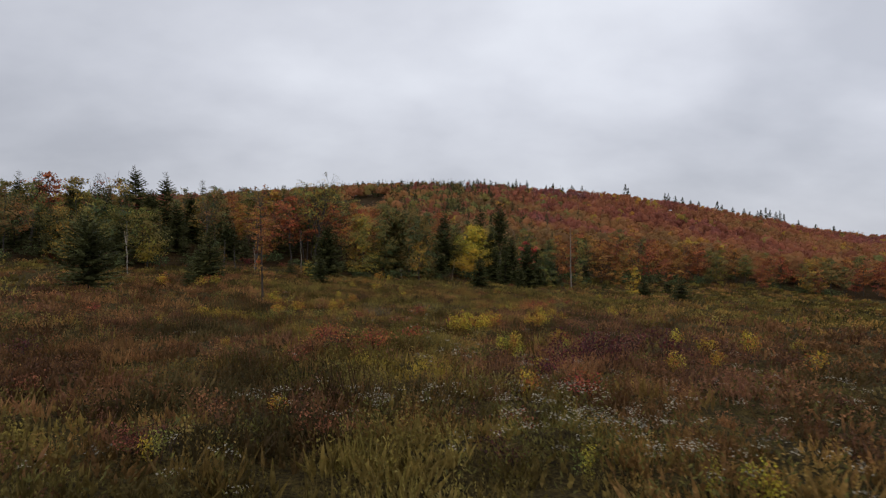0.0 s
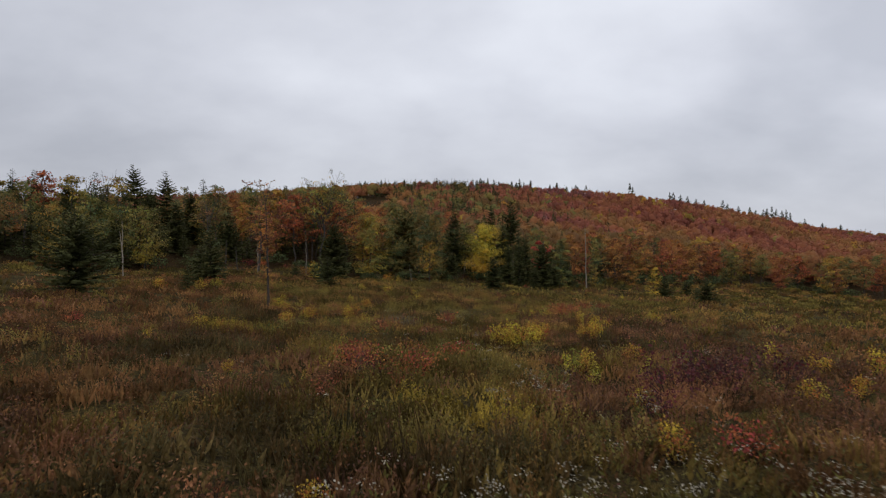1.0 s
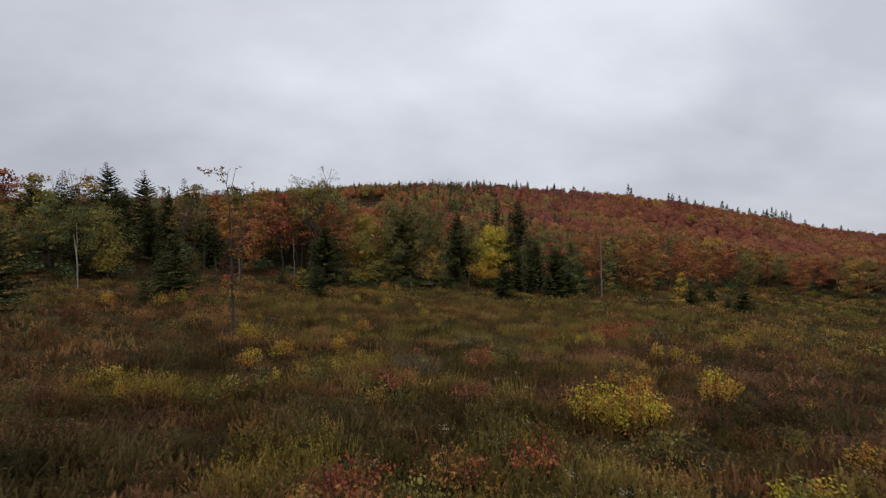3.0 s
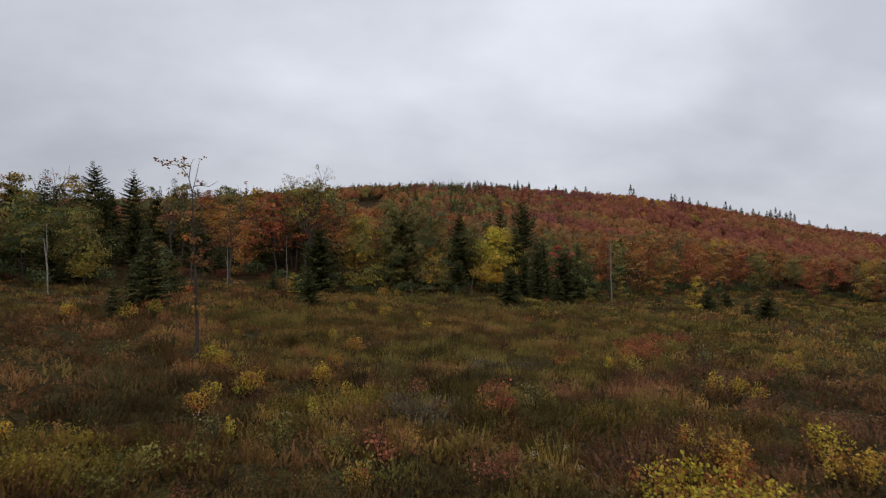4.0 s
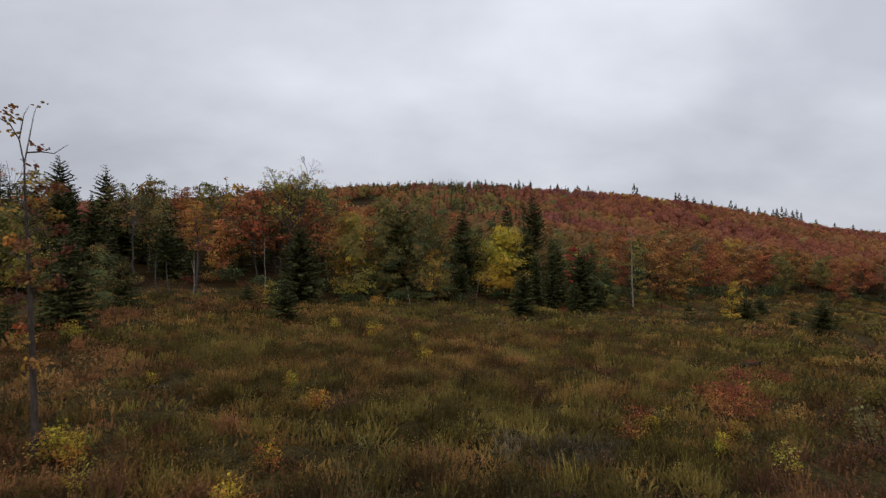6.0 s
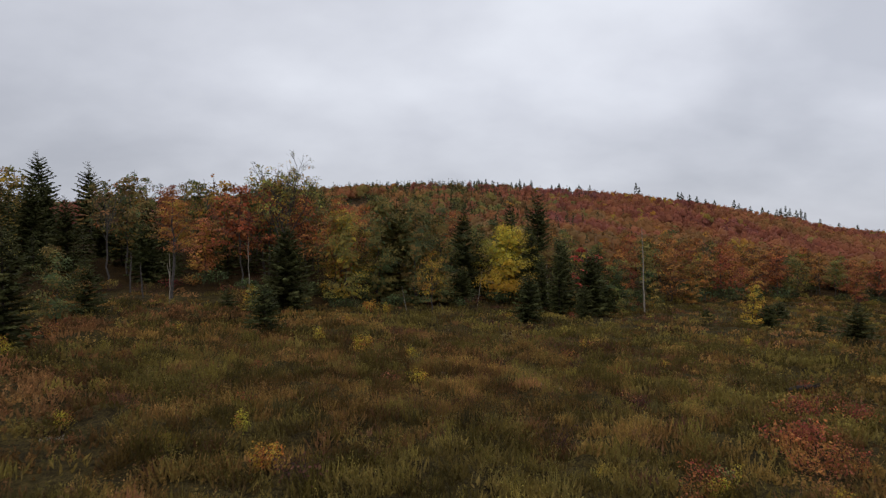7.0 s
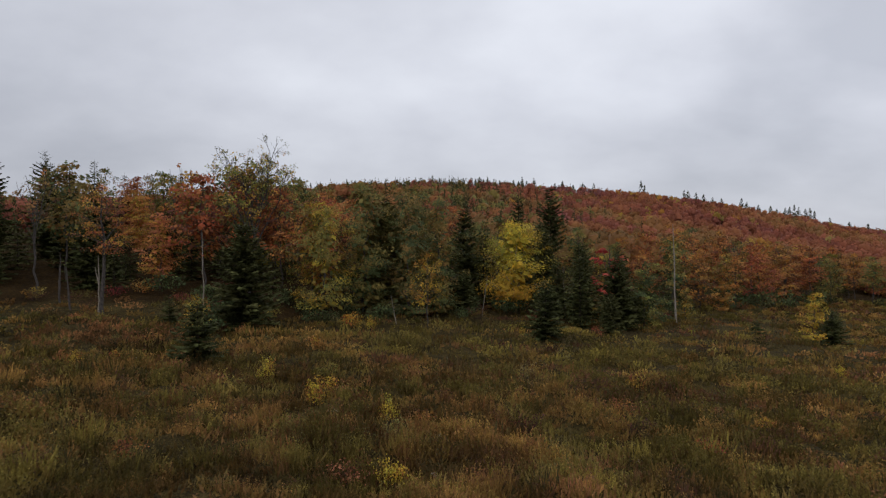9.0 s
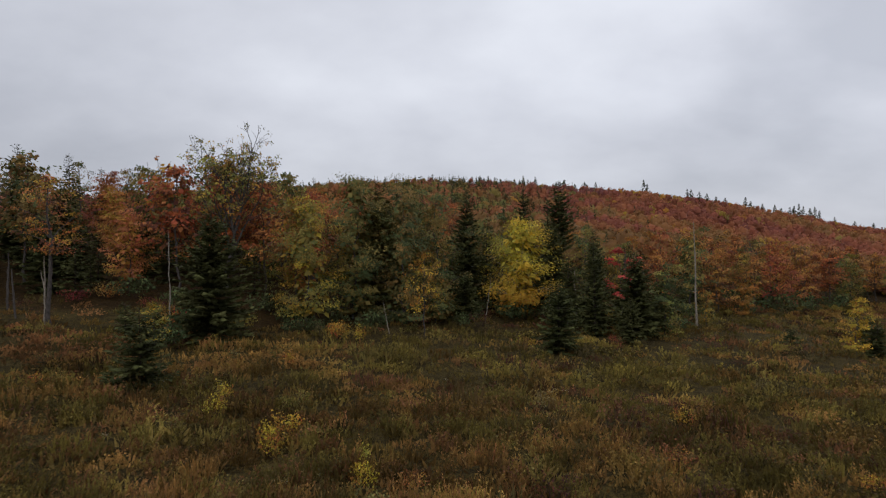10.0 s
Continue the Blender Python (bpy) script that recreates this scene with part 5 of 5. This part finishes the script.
# ---------------------------------------------------------------- shrubs of the meadow
def build_shrubs():
    rng = np.random.default_rng(17)
    makes = {
        "gold": ("yellow_shrub", "golden-yellow leafy shrub in the meadow", [shrub(600 + k, 1.0, 0.42, BRIGHT + BRIGHT + GOLD + ORANGE, 500, 0.064, 12) for k in range(3)]),
        "yellow": ("yellow_sapling", "thin yellow-leaved sapling in the meadow", [shrub(610 + k, 1.2, 0.34, BRIGHT + LIME + YELLOW, 230, 0.06, 6) for k in range(3)]),
        "red": ("red_shrub", "scarlet and orange leafy shrub in the meadow", [shrub(620 + k, 0.85, 0.65, SCARLET + SCARLET + ORANGE, 340, 0.064, 12) for k in range(3)]),
        "pink": ("rust_shrub", "rusty salmon leafy shrub in the meadow", [shrub(630 + k, 0.8, 0.6, SALMON + RUST, 330, 0.065, 11) for k in range(2)]),
        "maroon": ("purple_shrub", "dark purple-brown twiggy shrub in the meadow", [shrub(640 + k, 1.0, 0.8, MAROON, 190, 0.07, 14) for k in range(2)]),
        "green": ("green_shrub", "grey-green leafy shrub in the meadow", [shrub(650 + k, 0.85, 0.65, FRESH + OLIVE, 340, 0.068, 12) for k in range(3)]),
        "pale": ("pale_shrub", "pale yellow-grey leafy shrub in the meadow", [shrub(660 + k, 1.1, 0.6, ((0.24, 0.21, 0.09), (0.2, 0.17, 0.06)), 220, 0.06) for k in range(2)]),
    }
    first = {}

    def put(kind, x, y, size):
        name, label, forms = makes[kind]
        k = int(rng.integers(len(forms)))
        turn = rng.uniform(0, 360)
        if (kind, k) in first:
            again(first[kind, k], x, y, turn, size)
        else:
            first[kind, k] = stand(forms[k], name, label, "shrub", x, y, turn, size, "meadow shrubs")

    known = [("gold", 4.3, 12.2, 1.0), ("gold", 5.0, 12.0, 1.2), ("gold", 5.7, 12.0, 1.1), ("gold", 6.5, 14.1, 1.0), ("gold", 6.6, 13.7, 0.8), ("gold", 9.7, 15.3, 1.1), ("gold", 8.6, 13.3, 0.9), ("pink", 1.2, 12.9, 0.9), ("red", 1.1, 13.4, 0.4),
             ("gold", 6.3, 15.7, 0.7), ("gold", 11.7, 24.3, 1.0), ("gold", 12.5, 24.1, 0.9), ("red", 13.2, 38.9, 1.1), ("maroon", 13.2, 31.4, 1.0), ("maroon", 18.7, 29.5, 1.0), ("gold", 18.7, 32.4, 0.9), ("yellow", 10.4, 33.4, 0.8), ("gold", 8.6, 31.2, 0.8),
             ("red", 1.7, 19.1, 0.8), ("gold", -6.1, 17.3, 0.7), ("green", -5.8, 13.0, 1.0), ("green", -6.7, 12.3, 1.1), ("gold", -27.3, 44.3, 1.3), ("gold", -23.8, 46.2, 1.3), ("red", -27.0, 59.5, 1.2),
             ("gold", -8.5, 22.1, 0.9), ("gold", -7.4, 22.8, 0.9), ("gold", -10.9, 28.9, 1.0), ("gold", -10.0, 28.0, 0.8), ("gold", -5.1, 25.2, 0.9), ("gold", -5.0, 28.3, 0.8), ("pink", -0.9, 23.6, 0.9), ("pink", 1.8, 20.5, 0.9), ("red", 1.8, 19.9, 0.6),
             ("yellow", -4.2, 19.6, 0.8), ("red", 6.5, 33.9, 0.8), ("gold", 7.7, 35.5, 0.7), ("red", 11.7, 37.0, 1.0), ("red", 12.9, 37.5, 0.9), ("maroon", 15.2, 36.6, 1.0), ("gold", 10.2, 33.8, 0.8), ("gold", 19.1, 34.3, 1.0), ("gold", 10.8, 24.2, 1.0),
             ("yellow", 8.3, 31.2, 0.7), ("gold", -5.9, 61.8, 1.3), ("gold", -27.0, 44.1, 1.4), ("pink", -25.4, 50.0, 1.3), ("red", -1.2, 3.1, 1.0), ("red", -0.6, 2.5, 1.0), ("red", -0.4, 2.3, 0.8), ("red", 0.8, 5.6, 0.8), ("gold", 4.3, 11.1, 1.1),
             ("gold", 5.0, 10.4, 1.2), ("gold", 5.7, 10.2, 1.0), ("yellow", 6.4, 4.8, 0.9), ("gold", 9.0, 12.9, 1.0), ("gold", -7.1, 23.1, 1.0), ("gold", -5.0, 25.5, 1.0), ("yellow", 9.0, 28.4, 1.0), ("gold", 7.1, -0.7, 0.7), ("maroon", 9.2, 0.8, 1.2),
             ("pink", -1.6, 4.8, 0.8), ("gold", -13.2, 39.0, 0.8), ("red", -8.4, 43.5, 0.7), ("gold", -7.1, 39.1, 0.8), ("red", 12.1, 39.5, 1.1), ("red", 13.8, 41.0, 1.0), ("red", 11.7, 38.0, 0.9), ("red", 6.9, 35.2, 0.7), ("pale", 8.3, 36.2, 0.8),
             ("pink", 19.0, 47.3, 1.2), ("yellow", 4.4, 35.7, 0.6), ("gold", -9.6, 64.8, 1.0), ("gold", -2.1, 56.7, 0.9),
             ("red", -1.4, 4.5, 0.9), ("pink", 1.3, -10.0, 0.9), ("pink", -1.2, -8.9, 0.9), ("pink", -1.3, -12.3, 0.6), ("gold", 15.2, 8.1, 1.0), ("gold", 15.8, 6.0, 0.9), ("gold", 17.0, 4.4, 1.1), ("gold", 16.6, -1.1, 1.0), ("red", 7.5, -5.5, 0.85), ("gold", 6.0, -6.0, 0.8), ("yellow", 6.1, -12.3, 0.6), ("gold", 8.6, -13.0, 0.7), ("yellow", 8.0, -12.6, 0.6), ("yellow", -0.8, -12.5, 0.6), ("gold", 6.8, 4.5, 0.9),
             ("gold", -10.2, 67.8, 1.0), ("red", -9.9, 51.1, 0.7), ("red", 3.4, 53.7, 0.5), ("red", 10.1, 54.0, 0.7), ("gold", 14.8, 59.1, 0.7), ("maroon", 8.2, 57.2, 1.0), ("red", -0.6, 56.9, 0.6),
             ("gold", 5.0, 10.4, 1.2), ("gold", 5.9, 10.8, 1.0), ("red", -0.8, 1.7, 1.1), ("red", 0.9, 2.0, 1.0), ("yellow", 6.2, 4.1, 0.9), ("yellow", 6.8, 3.2, 0.7), ("gold", 12.2, 0.3, 0.9), ("gold", 14.0, 1.0, 0.8),
             ("gold", -5.9, 60.2, 1.3), ("yellow", -2.3, 58.7, 0.9), ("pale", 4.9, 67.8, 1.3), ("yellow", -10.5, 68.4, 1.1), ("gold", -5.2, 35.3, 1.0), ("red", 12.4, 39.9, 1.3), ("red", 13.6, 40.6, 1.1), ("red", 15.2, 44.6, 1.2), ("pink", 16.2, 45.0, 1.3),
             ("red", 2.0, 21.8, 1.0), ("pale", -6.4, 17.0, 0.9), ("gold", -10.8, 28.4, 1.2), ("yellow", -10.3, 28.9, 0.9), ("yellow", 6.4, 88.8, 1.2), ("gold", 7.6, 89.4, 1.0), ("gold", -8.4, 88.8, 1.8), ("gold", -6.8, 89.6, 1.4), ("pale", -10.0, 90.0, 1.5),
             ("red", 7.8, 36.2, 0.9), ("yellow", 8.5, 36.0, 0.9), ("maroon", 9.3, 2.0, 1.6), ("maroon", 10.2, 1.2, 1.5), ("maroon", 8.6, 1.0, 1.3), ("maroon", 11.0, 2.4, 1.4), ("maroon", 12.6, 2.8, 1.5), ("pale", 14.3, 32.0, 1.7), ("maroon", 12.0, 4.0, 1.3), ("maroon", 7.4, -1.5, 1.1), ("red", -25.5, 52.2, 1.2), ("gold", -24.0, 51.0, 1.2),
             ("pink", 17.5, 44.0, 1.2), ("red", 16.6, 43.2, 1.0), ("gold", -7.7, 19.4, 0.9), ("pale", 3.0, 20.2, 1.0), ("pink", -1.2, 14.0, 1.2), ("red", 2.3, 7.0, 0.9), ("red", 0.4, 5.6, 0.9), ("gold", 9.2, 7.0, 0.8), ("yellow", 9.0, 4.6, 0.7)]
    for kind, x, y, size in known:
        put(kind, x, y, size * (1.3 if kind == "red" else 1.12))
    for _ in range(45):
        y = rng.uniform(-12.5, 24)
        x = rng.uniform(-1, 1) * (5 + 0.55 * (y + 16)) + 2
        put(rng.choice(["gold", "yellow", "red", "pink", "maroon", "green", "pale"], p=[0.13, 0.07, 0.06, 0.18, 0.18, 0.24, 0.14]), x, y, rng.uniform(0.45, 0.95))
    n = 0
    while n < 125:
        y = rng.uniform(-12, 100)
        x = rng.normal() * (9 + 0.22 * abs(y))
        if abs(x) > 0.75 * (y + 22) + 3 or y > float(wood_edge(x)) - 4:
            continue
        kind = rng.choice(["gold", "yellow", "red", "pink", "maroon", "green", "pale"], p=[0.09, 0.06, 0.05, 0.16, 0.17, 0.34, 0.13])
        put(kind, x, y, rng.uniform(0.5, 1.25))
        n += 1


build_shrubs()


def build_log():
    rng = np.random.default_rng(2)
    wood = Wood()
    wood.tube(bent_line(rng, (-1.1, 0, 0.12), (1.2, 0.3, 0.2), 7, 0.03, 0.02), (0.13, 0.15, 0.14, 0.15, 0.13, 0.11, 0.07), 9)
    wood.tube(bent_line(rng, (0.3, 0.1, 0.2), (0.9, -0.3, 0.55), 4, 0, 0.02), (0.05, 0.04, 0.03, 0.01), 5)
    ob = new("fallen_log", wood.mesh("fallen_log", (0.05, 0.04, 0.035)))
    ob.matrix_basis = pose(19.7, 51.5, float(ground_z(19.7, 51.5)) + 0.25, 0, 0, 10)
    tagged(ob, "dark rotten fallen log lying in the meadow grass", "log")


build_log()
